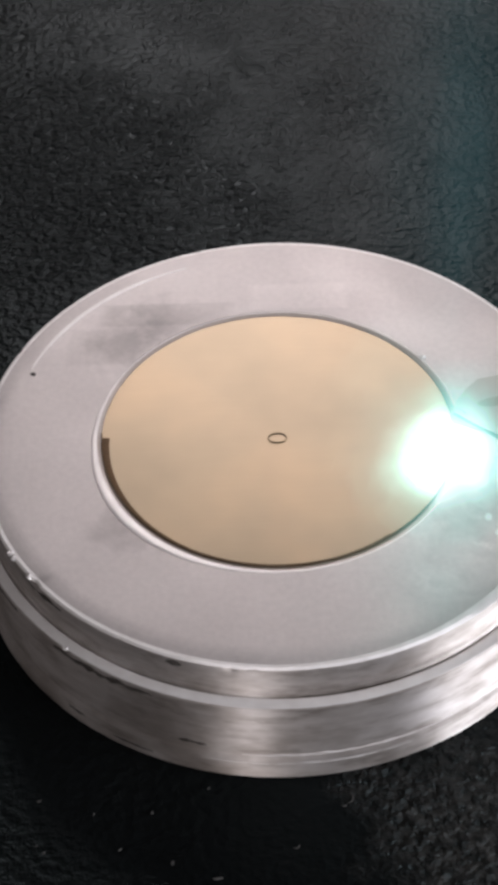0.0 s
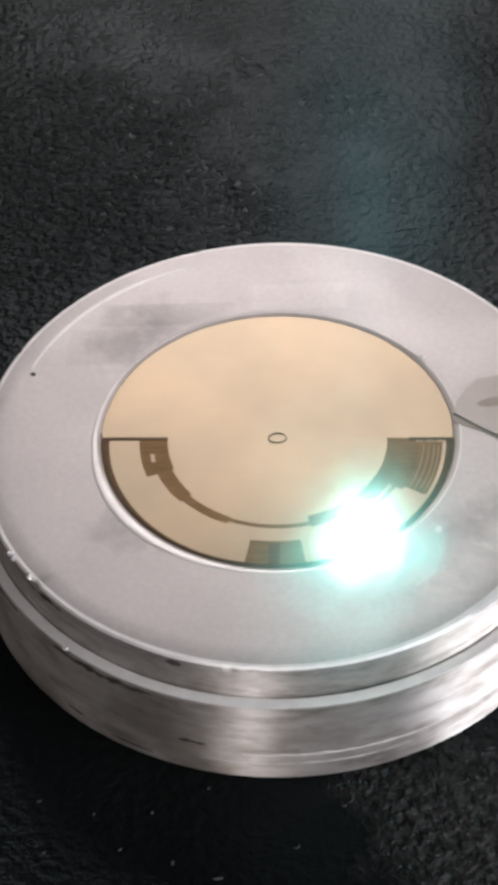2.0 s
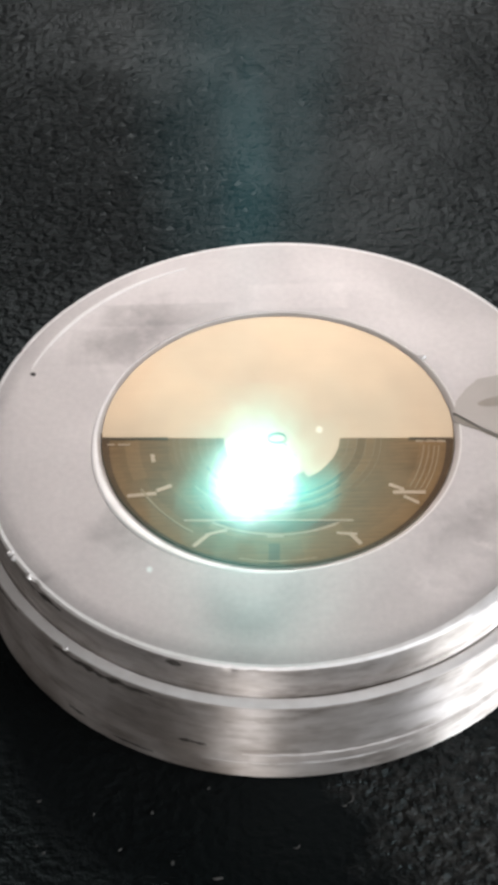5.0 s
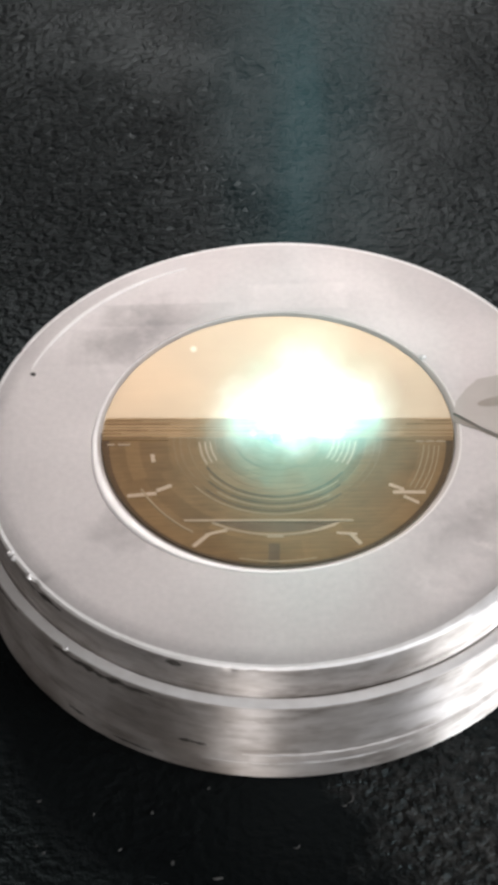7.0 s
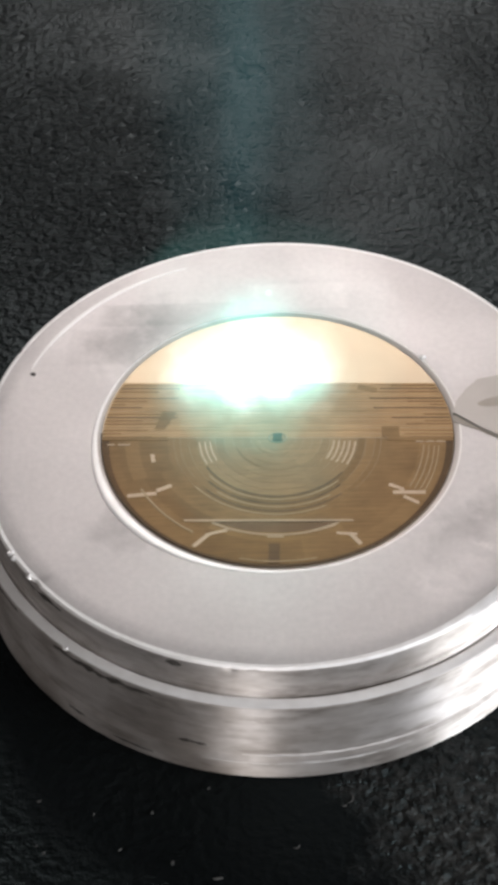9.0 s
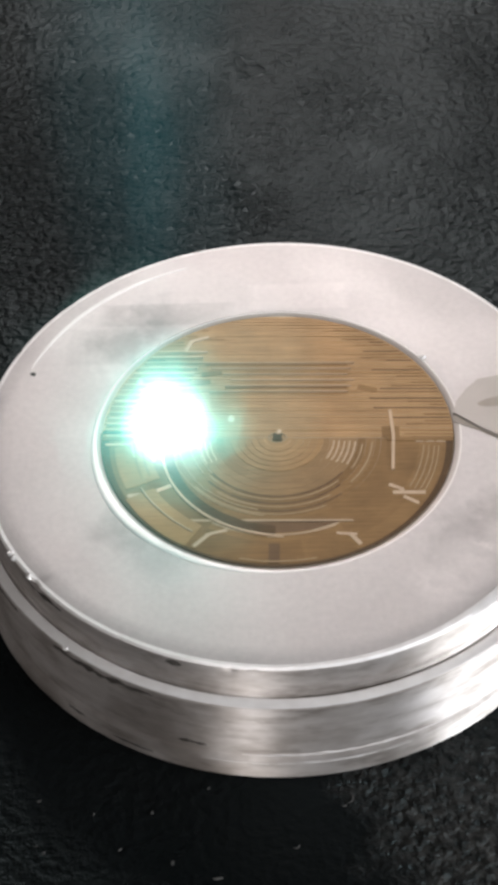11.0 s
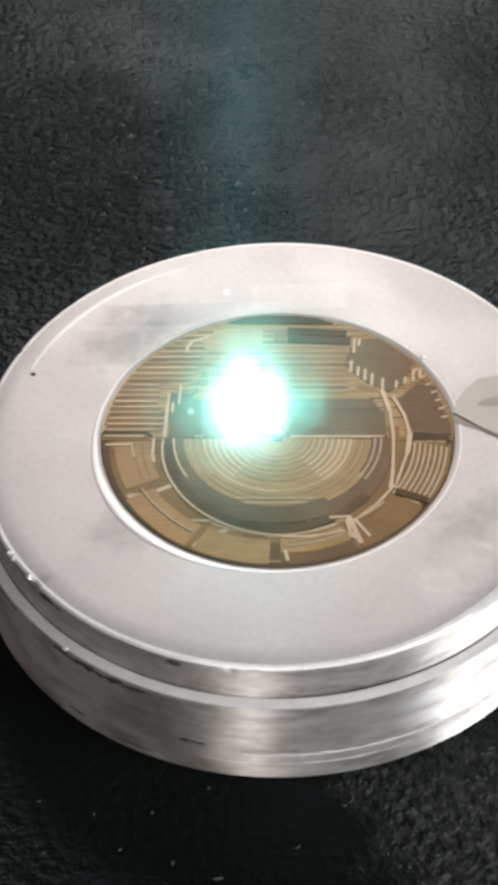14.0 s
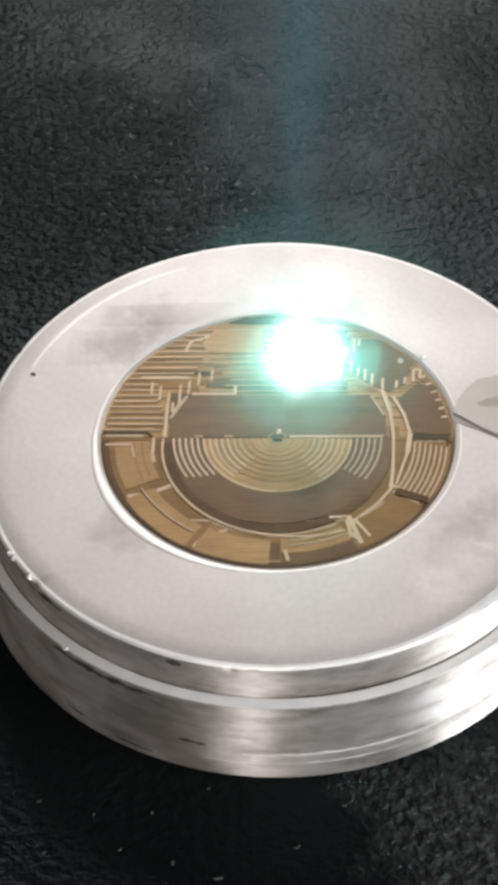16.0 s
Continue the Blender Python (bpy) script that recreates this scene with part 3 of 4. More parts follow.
# inner half rings, from the outside inwards
edge = [0.62, 0.585, 0.55] + [0.55 - 0.05 * k for k in range(1, 11)] + [0.0]
for k, (r1, r0) in enumerate(zip(edge, edge[1:])):
    t = (3.55, 3.85)[k] if k < 2 else 4.2 + (k - 2) * 0.185
    for j, (a0, a1) in enumerate(((-180, -120), (-120, -60), (-60, 0))):
        if r1 > 0.12:
            cut("engraved_ring", sector(r0 + 0.0015, r1, a0, a1), CUT_BROWN if r1 > 0.46 else CUT_MID, t + 0.06 * j, FIRST)
        elif j == 0:
            cut("engraved_ring", sector(max(r0, 0.0), r1, -180, 0), CUT_MID, t, FIRST)
for r, a0, a1, t in ((0.44, -175, -152, 5.2), (0.41, -175, -152, 5.2), (0.38, -175, -152, 5.3), (0.44, -28, -4, 5.2), (0.41, -28, -4, 5.2),
                     (0.38, -30, -4, 5.3), (0.35, -30, -4, 5.3), (0.32, -30, -4, 5.4), (0.475, -142, -44, 5.0), (0.53, -128, -56, 4.7), (0.585, -140, -62, 4.4)):
    cut("bare_arc", sector(r - 0.004, r + 0.004, a0, a1), FAINT if a1 - a0 > 30 else RIDGE, t, PALE)
for r, a0, a1, t in ((0.452, -150, -36, 5.0), (0.505, -138, -46, 4.8), (0.560, -134, -50, 4.5), (0.24, -160, -110, 5.6), (0.13, -170, -60, 5.8)):
    cut("ring_groove", sector(r - 0.005, r + 0.005, a0, a1), CUT_DARK if r > 0.4 else CUT_BROWN, t, SECOND)
lens = [(0.72 * math.cos(radians(a)), 0.72 * math.sin(radians(a))) for a in range(-118, -61, 4)]
cut("engraved_patch", lens + [(0.33, -0.642), (-0.33, -0.642)], CUT_DARK, 3.52, FIRST + 0.000008)
# bright marks left standing in the ring
for u0, v0, u1, v1, w, t in ((-0.66, -0.41, -0.58, -0.37, 0.022, 2.9), (-0.82, -0.45, -0.66, -0.43, 0.022, 2.95), 
                             (0.62, -0.36, 0.70, -0.40, 0.020, 2.7), (0.64, -0.42, 0.82, -0.42, 0.022, 2.75), (0.70, -0.45, 0.78, -0.50, 0.018, 2.75),
                             (-0.44, -0.82, -0.36, -0.73, 0.022, 2.6), (-0.36, -0.73, -0.26, -0.70, 0.016, 2.6), (0.40, -0.72, 0.46, -0.80, 0.022, 2.5),
                             (0.33, -0.72, 0.44, -0.73, 0.016, 2.5), (-0.70, -0.13, -0.69, -0.19, 0.02, 1.3), (-0.50, -0.632, 0.42, -0.628, 0.013, 3.4),
                             (0.78, -0.025, 0.82, -0.025, 0.014, 0.4), (0.84, -0.025, 0.88, -0.025, 0.014, 0.4), (0.90, -0.025, 0.93, -0.025, 0.014, 0.4)):
    cut("bare_mark", bar(u0, v0, u1, v1, w * 1.1), RIDGE if w > 0.015 else MARK, t, PALE)
for r in (0.825, 0.855, 0.885, 0.91):
    cut("bare_arc", sector(r - 0.003, r + 0.003, -27, -4), FAINT, 0.45, PALE)
cut("bare_mark", bar(-0.045, -0.748, 0.045, -0.748, 0.012), MARK, 3.4, PALE + 0.00001)
cut("bare_arc", sector(0.921, 0.929, -102, -76), FAINT, 3.4, PALE)
for u0, u1 in ((-0.96, -0.92), (-0.90, -0.83)):
    cut("bare_mark", bar(u0, -0.055, u1, -0.055, 0.013), MARK, 3.2, PALE + 0.00001)
for u0, u1 in ((-0.99, -0.62), (0.62, 0.99)):
    cut("engraved_patch", bar(u0, -0.008, u1, -0.008, 0.028), CUT_BROWN, 6.4, PALE + 0.00001)
cut("bottom_step", bar(-0.005, -0.80, -0.005, -0.94, 0.06), CUT_DARK, 1.96, SECOND)
for r, a0, a1, t in ((0.735, -118, -64, 3.36), (0.845, -152, -122, 3.6)):
    cut("bare_arc", sector(r - 0.006, r + 0.006, a0, a1), MARK if r < 0.8 else FAINT, t, PALE)


# first pass over the upper half: line by line from the middle to the back
def front_time(v):
    if v < 0.172:
        return 6.3 + v / 0.172 * 0.7
    if v < 0.466:
        return 7.0 + (v - 0.172) / 0.147
    return 9.0 + (v - 0.466) / 0.28


rnd = random.Random(11)
PITCH = 1.0 / 38


def half_width(v):
    return 0.994 * math.sqrt(max(0.0, 1.0 - (v - 0.037) ** 2))


for k in range(39):
    v0, v1 = 0.006 + PITCH * k, 0.006 + PITCH * (k + 1) - 0.004
    w0, w1 = half_width(v0), half_width(v1)
    t = min(10.75, front_time(v1))
    cut("scan_strip", [(0.007 - w0, v0), (0.007 + w0, v0), (0.007 + w1, v1), (0.007 - w1, v1)], CUT_TAN, t, FIRST)
    if v1 < 0.93 and k % 5 != 3:
        a, b = (rnd.uniform(0.55, 0.92) * w1 for _ in range(2))
        dark = CUT_BROWN if k % 3 else CUT_DARK
        cut("scan_groove", bar(-w1, v0, -a, v0, 0.007), dark, t, SECOND)
        cut("scan_groove", bar(b, v0, w1, v0, 0.007), dark, t, SECOND)
    if k % 6 == 2 and v1 < 0.93:
        cut("scan_groove", bar(-0.7 * w1, v0, 0.8 * w1, v0, 0.004), CUT_OLIVE, t, SECOND)
cut("scan_block", [(-0.70, 0.07), (-0.64, 0.07), (-0.58, 0.21), (-0.66, 0.21)], CUT_BROWN, 7.6, SECOND)
cut("scan_block", bar(0.64, 0.005, 0.64, 0.09, 0.10), CUT_BROWN, 8.3, SECOND)
cut("scan_block", bar(0.46, 0.415, 0.57, 0.385, 0.040), CUT_BROWN, 8.9, SECOND)

# second pass: terraces, walls and floors
for k in range(19):   # bare lines of the terraces on the back left
    v = 0.06 + 0.0465 * k
    w = half_width(v) - 0.012
    far = -0.655 if v < 0.27 else -0.69 if v < 0.47 else -0.50 + 0.32 * (v - 0.47)
    far = max(far + rnd.uniform(-0.012, 0.012), -w + 0.05)
    cut("terrace_line", bar(0.007 - w, v, far, v, 0.010), RIDGE if k % 3 else MARK, 10.80 + 0.015 * k, CREST)
    # darker brass strip in front paints the step's shade
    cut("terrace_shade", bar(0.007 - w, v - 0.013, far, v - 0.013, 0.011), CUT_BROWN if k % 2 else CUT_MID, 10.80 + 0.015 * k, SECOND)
for k in range(12):   # longer lines across the middle of the back
    v = 0.375 + 0.048 * k
    w = half_width(v) - 0.03
    u0 = max(-w, -0.40 + 0.10 * math.sin(k * 0.9) + 0.012 * k)
    cut("terrace_line", bar(u0, v, min(w, 0.40 + 0.02 * (k % 3)), v, 0.008), MARK, 10.9 + 0.02 * k, CREST - 0.00002)
    # the shade before each long line, put in as a darker strip
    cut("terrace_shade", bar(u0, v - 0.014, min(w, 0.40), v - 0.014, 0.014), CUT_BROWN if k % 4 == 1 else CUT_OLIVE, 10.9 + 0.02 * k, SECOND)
cut("smooth_field", [(-0.42, 0.70), (-0.10, 0.70), (-0.10, 0.90), (-0.38, 0.90), (-0.46, 0.78)], CUT_TAN, 11.3, CREST + 0.00001)
for k in range(5):    # dark steps where the two meet
    cut("terrace_step", bar(-0.58 + 0.065 * k, 0.37 + 0.075 * k, -0.46 + 0.065 * k, 0.385 + 0.075 * k, 0.035), CUT_BROWN, 10.95 + 0.03 * k, THIRD)
cut("terrace_step", bar(-0.52, 0.80, -0.42, 0.84, 0.02), RIDGE, 11.0, CREST)
cut("terrace_step", bar(-0.55, 0.72, -0.52, 0.80, 0.02), RIDGE, 11.0, CREST)
# cross beam: lines first, then the dark floor behind it in stages
cut("beam_groove", bar(-0.61, 0.195, 0.61, 0.195, 0.045), CUT_DARK, 11.05, THIRD)
cut("beam_groove", bar(-0.62, 0.012, 0.62, 0.012, 0.022), CUT_DARK, 11.1, THIRD)
cut("beam_ridge", bar(-0.62, 0.03, 0.62, 0.03, 0.009), MARK, 11.1, CREST - 0.0001)
for v0, v1, t in ((0.15, 0.18, 12.32), (0.11, 0.15, 12.45), (0.075, 0.11, 12.62), (0.02, 0.075, 12.85), (0.215, 0.245, 13.05),
                  (0.245, 0.28, 13.75), (0.28, 0.31, 14.0), (0.31, 0.345, 14.2)):
    inset = max(0.0, v1 - 0.19) * 0.55
    cut("beam_floor", [(-0.62 + inset, v0), (0.615 - inset, v0), (0.615 - inset, v1), (-0.62 + inset, v1)], CUT_DARK, t, THIRD + 0.00001)
for v0, v1, u0, u1, t in ((0.36, 0.41, -0.26, 0.40, 15.2), (0.41, 0.45, -0.42, 0.40, 15.5), (0.45, 0.49, -0.38, 0.38, 15.75)):
    cut("beam_floor", [(u0, v0), (u1, v0), (u1, v1), (u0, v1)], CUT_DARK, t, THIRD)
for u0, v0, u1, v1 in ((-0.615, 0.15, -0.525, 0.335), (-0.60, 0.20, -0.555, 0.30), (0.605, 0.18, 0.535, 0.335)):
    cut("beam_wall", bar(u0, v0, u1, v1, 0.016), MARK, 14.3, CREST)
cut("beam_ridge", bar(-0.50, 0.352, -0.24, 0.352, 0.018), RIDGE, 15.25, CREST)
cut("beam_ridge", bar(-0.25, 0.352, -0.25, 0.42, 0.018), RIDGE, 15.25, CREST)
# walls beside the beam
for u0, v0, u1, v1, w, t in ((-0.64, 0.0, -0.635, 0.27, 0.018, 11.0), (-0.605, 0.20, -0.605, 0.28, 0.016, 11.05), (0.64, 0.22, 0.655, 0.02, 0.016, 11.0),
                             (0.655, 0.02, 0.645, -0.25, 0.016, 11.0), (0.645, -0.25, 0.63, -0.40, 0.020, 11.05), (0.63, -0.40, 0.56, -0.50, 0.014, 11.1),
                             (0.56, -0.50, 0.40, -0.66, 0.012, 11.1),
                             (0.66, 0.33, 0.72, 0.18, 0.018, 11.6), (0.72, 0.18, 0.75, 0.03, 0.018, 11.6), (0.75, 0.03, 0.73, -0.12, 0.028, 11.65), (0.73, -0.12, 0.66, -0.36, 0.014, 11.7),
                             (0.60, 0.38, 0.64, 0.21, 0.026, 11.5)):
    cut("bare_wall", bar(u0, v0, u1, v1, w), RIDGE, t, CREST)
# left end: line, funnel and stairs
cut("end_groove", bar(-0.99, 0.040, -0.735, 0.040, 0.020), GROOVE, 10.95, THIRD)
cut("end_groove", bar(-0.745, 0.040, -0.71, 0.010, 0.018), GROOVE, 10.95, THIRD)
cut("end_ridge", bar(-0.97, 0.012, -0.76, 0.012, 0.020), MARK, 10.96, CREST)
cut("end_ridge", bar(-0.97, -0.058, -0.82, -0.058, 0.016), RIDGE, 11.0, CREST)
cut("end_ridge", bar(-0.70, -0.01, -0.70, -0.14, 0.016), RIDGE, 11.0, CREST)
cut("funnel_floor", [(-0.62, 0.05), (-0.54, 0.24), (-0.48, 0.36), (-0.62, 0.36)], CUT_DARK, 13.95, THIRD)
cut("funnel_floor", [(-0.74, 0.40), (-0.46, 0.40), (-0.46, 0.47), (-0.76, 0.47)], CUT_BROWN, 14.2, THIRD)
for u, v0, v1, t in ((-0.735, 0.35, 0.45, 14.1), (-0.685, 0.30, 0.42, 14.1), (-0.635, 0.22, 0.37, 13.9), (-0.57, 0.27, 0.43, 13.9),
                     (-0.52, 0.35, 0.46, 14.2), (-0.465, 0.42, 0.53, 15.2), (-0.39, 0.47, 0.56, 15.4)):
    cut("funnel_ridge", bar(u, v0, u + 0.004, v1, 0.013), RIDGE, t, CREST)
cut("stair_groove", bar(-0.84, 0.530, -0.40, 0.530, 0.026), GROOVE, 15.2, THIRD)
cut("stair_ridge", bar(-0.80, 0.488, -0.52, 0.488, 0.020), RIDGE, 15.2, CREST)
for r in (0.765, 0.81):
    cut("end_arc", sector(r - 0.005, r + 0.005, -177, -157), CUT_MID, 11.0, THIRD)
cut("end_ridge", bar(-0.82, -0.06, -0.80, -0.16, 0.014), MARK, 11.0, CREST)
# right end: dark floors with teeth between them
cut("end_floor", [(0.43, 0.80), (0.385, 0.60), (0.50, 0.46), (0.64, 0.37), (0.72, 0.44), (0.80, 0.62), (0.60, 0.82)], CUT_DARK, 11.55, THIRD)
cut("end_floor", [(0.69, 0.31), (0.80, 0.44), (0.90, 0.42), (0.985, 0.10), (0.985, 0.02), (0.75, 0.04)], CUT_DARK, 11.75, THIRD)
cut("end_floor", [(0.76, 0.56), (0.82, 0.47), (0.92, 0.40), (0.80, 0.62)], CUT_BROWN, 11.9, THIRD)
cut("end_floor", bar(0.75, 0.005, 0.97, 0.005, 0.05), GROOVE, 11.2, THIRD + 0.00001)
for u, v0, v1, t in ((0.42, 0.53, 0.63, 11.5), (0.46, 0.50, 0.58, 11.5), (0.50, 0.46, 0.56, 11.5), (0.54, 0.42, 0.52, 11.5), (0.60, 0.36, 0.48, 11.55),
                     (0.68, 0.40, 0.46, 11.8), (0.73, 0.43, 0.49, 11.8), (0.78, 0.45, 0.55, 11.8), (0.82, 0.48, 0.56, 11.9), (0.44, 0.70, 0.82, 11.4), (0.47, 0.76, 0.82, 11.4)):
    cut("tooth", bar(u, v0, u + 0.006, v1, 0.016), RIDGE, t, CREST)
for k in range(7):
    a = 8 + 4.2 * k
    cut("tooth", bar(0.94 * math.cos(radians(a)), 0.94 * math.sin(radians(a)) + 0.03, 0.975 * math.cos(radians(a)), 0.975 * math.sin(radians(a)) + 0.03, 0.014), RIDGE, 11.9, CREST)
for k in range(7):    # comb of arcs
    r = 0.775 + 0.030 * k
    cut("comb_arc", sector(r - 0.005, r + 0.005, -31, -3 - 0.3 * k), RIDGE, 11.15 + 0.1 * k, CREST)
    cut("comb_groove", sector(r + 0.006, r + 0.024, -31, -3), CUT_BROWN, 11.15 + 0.1 * k, SECOND)
cut("comb_wall", bar(0.655, -0.415, 0.83, -0.485, 0.045), CUT_DEEP, 11.3, CREST + 0.00006)
cut("wedge_floor", sector(0.80, 0.965, -60, -34), CUT_BROWN, 12.0, THIRD)
# ring of the front: steps between its fields
cut("field", sector(0.775, 0.95, -118, -92), CUT_OLIVE, 11.05, SECOND)
cut("field", sector(0.76, 0.87, -88, -62), CUT_OLIVE, 11.1, SECOND)
cut("field", sector(0.88, 0.965, -88, -62), CUT_DARK, 11.15, SECOND)
cut("field", sector(0.78, 0.955, -150, -121), CUT_OLIVE, 10.95, SECOND)
cut("field", sector(0.72, 0.92, -178, -154), CUT_OLIVE, 10.9, SECOND)
for r, a0, a1, t in ((0.785, -85, -63, 11.2), (0.82, -85, -63, 11.2), (0.845, -152, -122, 11.0)):
    cut("bare_arc", sector(r - 0.005, r + 0.005, a0, a1), MARK, t, CREST + 0.00002)
for u0, v0, u1, v1, w, t in ((0.395, -0.605, 0.462, -0.80, 0.026, 12.0), (0.425, -0.625, 0.508, -0.748, 0.018, 12.05), (0.42, -0.64, 0.43, -0.77, 0.016, 12.05),
                             (0.29, -0.612, 0.40, -0.607, 0.016, 11.2), (0.385, -0.63, 0.41, -0.76, 0.020, 11.2), (0.052, -0.85, 0.07, -0.925, 0.020, 11.15)):
    cut("bare_wall", bar(u0, v0, u1, v1, w), RIDGE, t, CREST + 0.00003)
# bowl of the front half: dark band and fine rings
for k in range(15):
    r = 0.055 + 0.038 * k
    cut("bowl_field", sector(r - 0.017, r + 0.017, -178, -2), CUT_OLIVE, 10.9 + 0.02 * k, 0.000090)
for r, a0, a1 in ((0.455, -178, -142), (0.495, -178, -146), (0.56, -176, -100), (0.60, -176, -96), (0.535, -40, -4), (0.48, -30, -6)):
    cut("bowl_line", sector(r - 0.004, r + 0.004, a0, a1), FAINT, 11.0, 0.000098)
for v, u0, u1 in ((-0.465, -0.22, 0.20), (-0.500, -0.19, 0.17), (-0.535, -0.16, 0.20), (-0.565, -0.20, 0.12)):
    cut("bowl_facet", bar(u0, v, u1, v, 0.010), MARK, 11.05, 0.000098)
    # brown strip that darkens the front of each facet line
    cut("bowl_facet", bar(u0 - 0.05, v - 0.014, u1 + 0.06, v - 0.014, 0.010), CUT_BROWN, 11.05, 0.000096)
for a0, a1, t in ((-180, -150, 13.3), (-150, -120, 13.55), (-120, -90, 13.6), (-90, -60, 13.65), (-60, -30, 13.75), (-30, 0, 13.3)):
    cut("bowl_band", sector(0.57, 0.655, a0, a1), CUT_DARK, t, 0.000106)
    cut("bowl_band", sector(0.53, 0.57, a0, a1), CUT_DARK, 0.3 + t, 0.000106)
    cut("bowl_band", sector(0.475, 0.53, a0, a1), CUT_DARK, 0.85 + t, 0.000106)
    cut("bowl_band", sector(0.425, 0.475, a0, a1), CUT_DARK, 1.75 + t, 0.000106)
cut("bowl_wall", spiral(0.615, 0.70, -176, -90, 0.055), CUT_DEEP, 11.0, THIRD)
cut("bowl_wall", spiral(0.70, 0.665, -90, -42, 0.055), CUT_DEEP, 11.05, THIRD)
cut("bowl_wall", spiral(0.665, 0.635, -42, -14, 0.045), CUT_DARK, 11.05, THIRD)
cut("bowl_edge", spiral(0.645, 0.742, -179, -90, 0.013), RIDGE, 11.0, CREST)
cut("bowl_edge", spiral(0.742, 0.80, -90, -62, 0.013), RIDGE, 11.05, CREST)
cut("bowl_edge", spiral(0.755, 0.77, -60, -40, 0.010), MARK, 11.1, CREST)
for k in range(11):
    r = 0.075 + 0.034 * k
    pale = RIDGE if k > 5 else MARK if k > 3 else CUT_TAN
    cut("bowl_ring", sector(r - 0.0050, r + 0.0050, -178, -128 if k < 10 else -90), pale, 11.0 + 0.02 * k, THIRD)
    cut("bowl_ring", sector(r - 0.0035, r + 0.0035, -128 if k < 10 else -90, -52), CUT_TAN if k < 10 else MARK, 11.0 + 0.02 * k, THIRD)
    cut("bowl_ring", sector(r - 0.0050, r + 0.0050, -52, -2), pale, 11.0 + 0.02 * k, THIRD)
for k in range(5):
    r = 0.586 - 0.034 * k
    cut("bowl_ring", sector(r - 0.006, r + 0.006, -179, -148 + 2 * k), RIDGE, 14.0 + 0.28 * k, CREST)
    cut("bowl_ring", sector(r - 0.005, r + 0.005, -34, -1), MARK, 13.35 + 0.42 * k, CREST)
cut("middle_line", bar(0.07, 0.006, 0.60, 0.006, 0.012), RIDGE, 11.1, CREST)
for u in (-0.47, -0.30):
    cut("middle_line", bar(u, 0.006, u + 0.05, 0.006, 0.010), MARK, 11.1, CREST)
# back edge
cut("back_bar", bar(0.05, 0.825, 0.42, 0.80, 0.06), CUT_DEEP, 11.2, CREST + 0.00003)
cut("back_bar", bar(-0.03, 0.835, 0.04, 0.835, 0.08), CUT_BROWN, 11.2, CREST + 0.00003)
cut("back_edge", [(-0.30, 0.965), (0.32, 0.955), (0.24, 1.005), (0.10, 1.03), (-0.10, 1.03), (-0.22, 1.005)], CUT_DEEP, 13.4, CREST)
cut("back_bar", bar(0.05, 0.89, 0.40, 0.865, 0.06), CUT_DEEP, 13.45, CREST + 0.00003)

# groove cut round the plate's edge, deepest at the front
groove = [(radians(178 + 160 * k / 60), 0.00036 * math.sin(math.pi * min(1.0, 0.06 + 1.0 * k / 60)) ** 0.6 + 0.00008) for k in range(61)]
outline = [[(SEAT[0] + r * math.cos(a), SEAT[1] + r * math.sin(a)) for a, r in line]
           for line in ([(a, R_EDGE - 0.00003) for a, w in groove], [(a, R_EDGE - 0.00003 - w) for a, w in groove])]
part("edge_groove", band(outline[0], outline[1], -0.0003, 0.00026), GROOVE, plate, "burnt groove along the edge")

# small ring at the middle of the plate
mid = ename([(0.0, 0.0)])[0]
ring = lathe([(0.0011 + 0.00011 * math.cos(a), 0.00011 * math.sin(a)) for a in (k * math.pi / 5 for k in range(10))], 40, None, True)
bmesh.ops.scale(ring, vec=(1.35, 1.0, 1.0), verts=ring.verts)
bmesh.ops.translate(ring, vec=(mid[0], mid[1], 0.0001), verts=ring.verts)
part("centre_ring", ring, plain_material("tarnished_brass", (0.31, 0.245, 0.165), 0.4, 0.7, 300), plate, "small tarnished ring at the middle")


cut("centre_pit", bar(-0.026, 0.0, 0.026, 0.0, 0.05), GROOVE, 6.15, 0.00030)
# pale bar painted as the highlight beside the pit
cut("centre_glint", bar(0.004, 0.02, 0.012, 0.055, 0.02), RIDGE, 11.0, 0.00042)


# ---- the glowing vapour over the beam's spot, with painted glare and haze ----
def ball(seed):
    bm = bmesh.new()
    bmesh.ops.create_uvsphere(bm, u_segments=48, v_segments=24, radius=1.0)
    # only the dome turned to the front and up glows
    bmesh.ops.rotate(bm, cent=(0, 0, 0), matrix=Matrix.Rotation(radians(45.4), 3, "X"), verts=bm.verts)
    bmesh.ops.bisect_plane(bm, geom=bm.verts[:] + bm.edges[:] + bm.faces[:], plane_co=(0, 0, 0), plane_no=(0, 0.712, -0.702), clear_outer=True)
    # ragged, as vapour is
    for v in bm.verts:
        v.co *= 1.0 + 0.10 * noise.noise(v.co * 2.2 + Vector((seed * 3.1, 0, 0))) + 0.05 * noise.noise(v.co * 6.0 + Vector((0, seed, 0)))
    return bm


spark = new("laser_spark")
tagged(spark, "white-hot glowing vapour with a green rim over the brass", "laser spark")


def lobe(name, mat, radius, label):
    ob = part(name, ball(len(spark.children) * 1.7), mat, spark, label)
    ob.scale = (radius, radius, radius)
    return ob


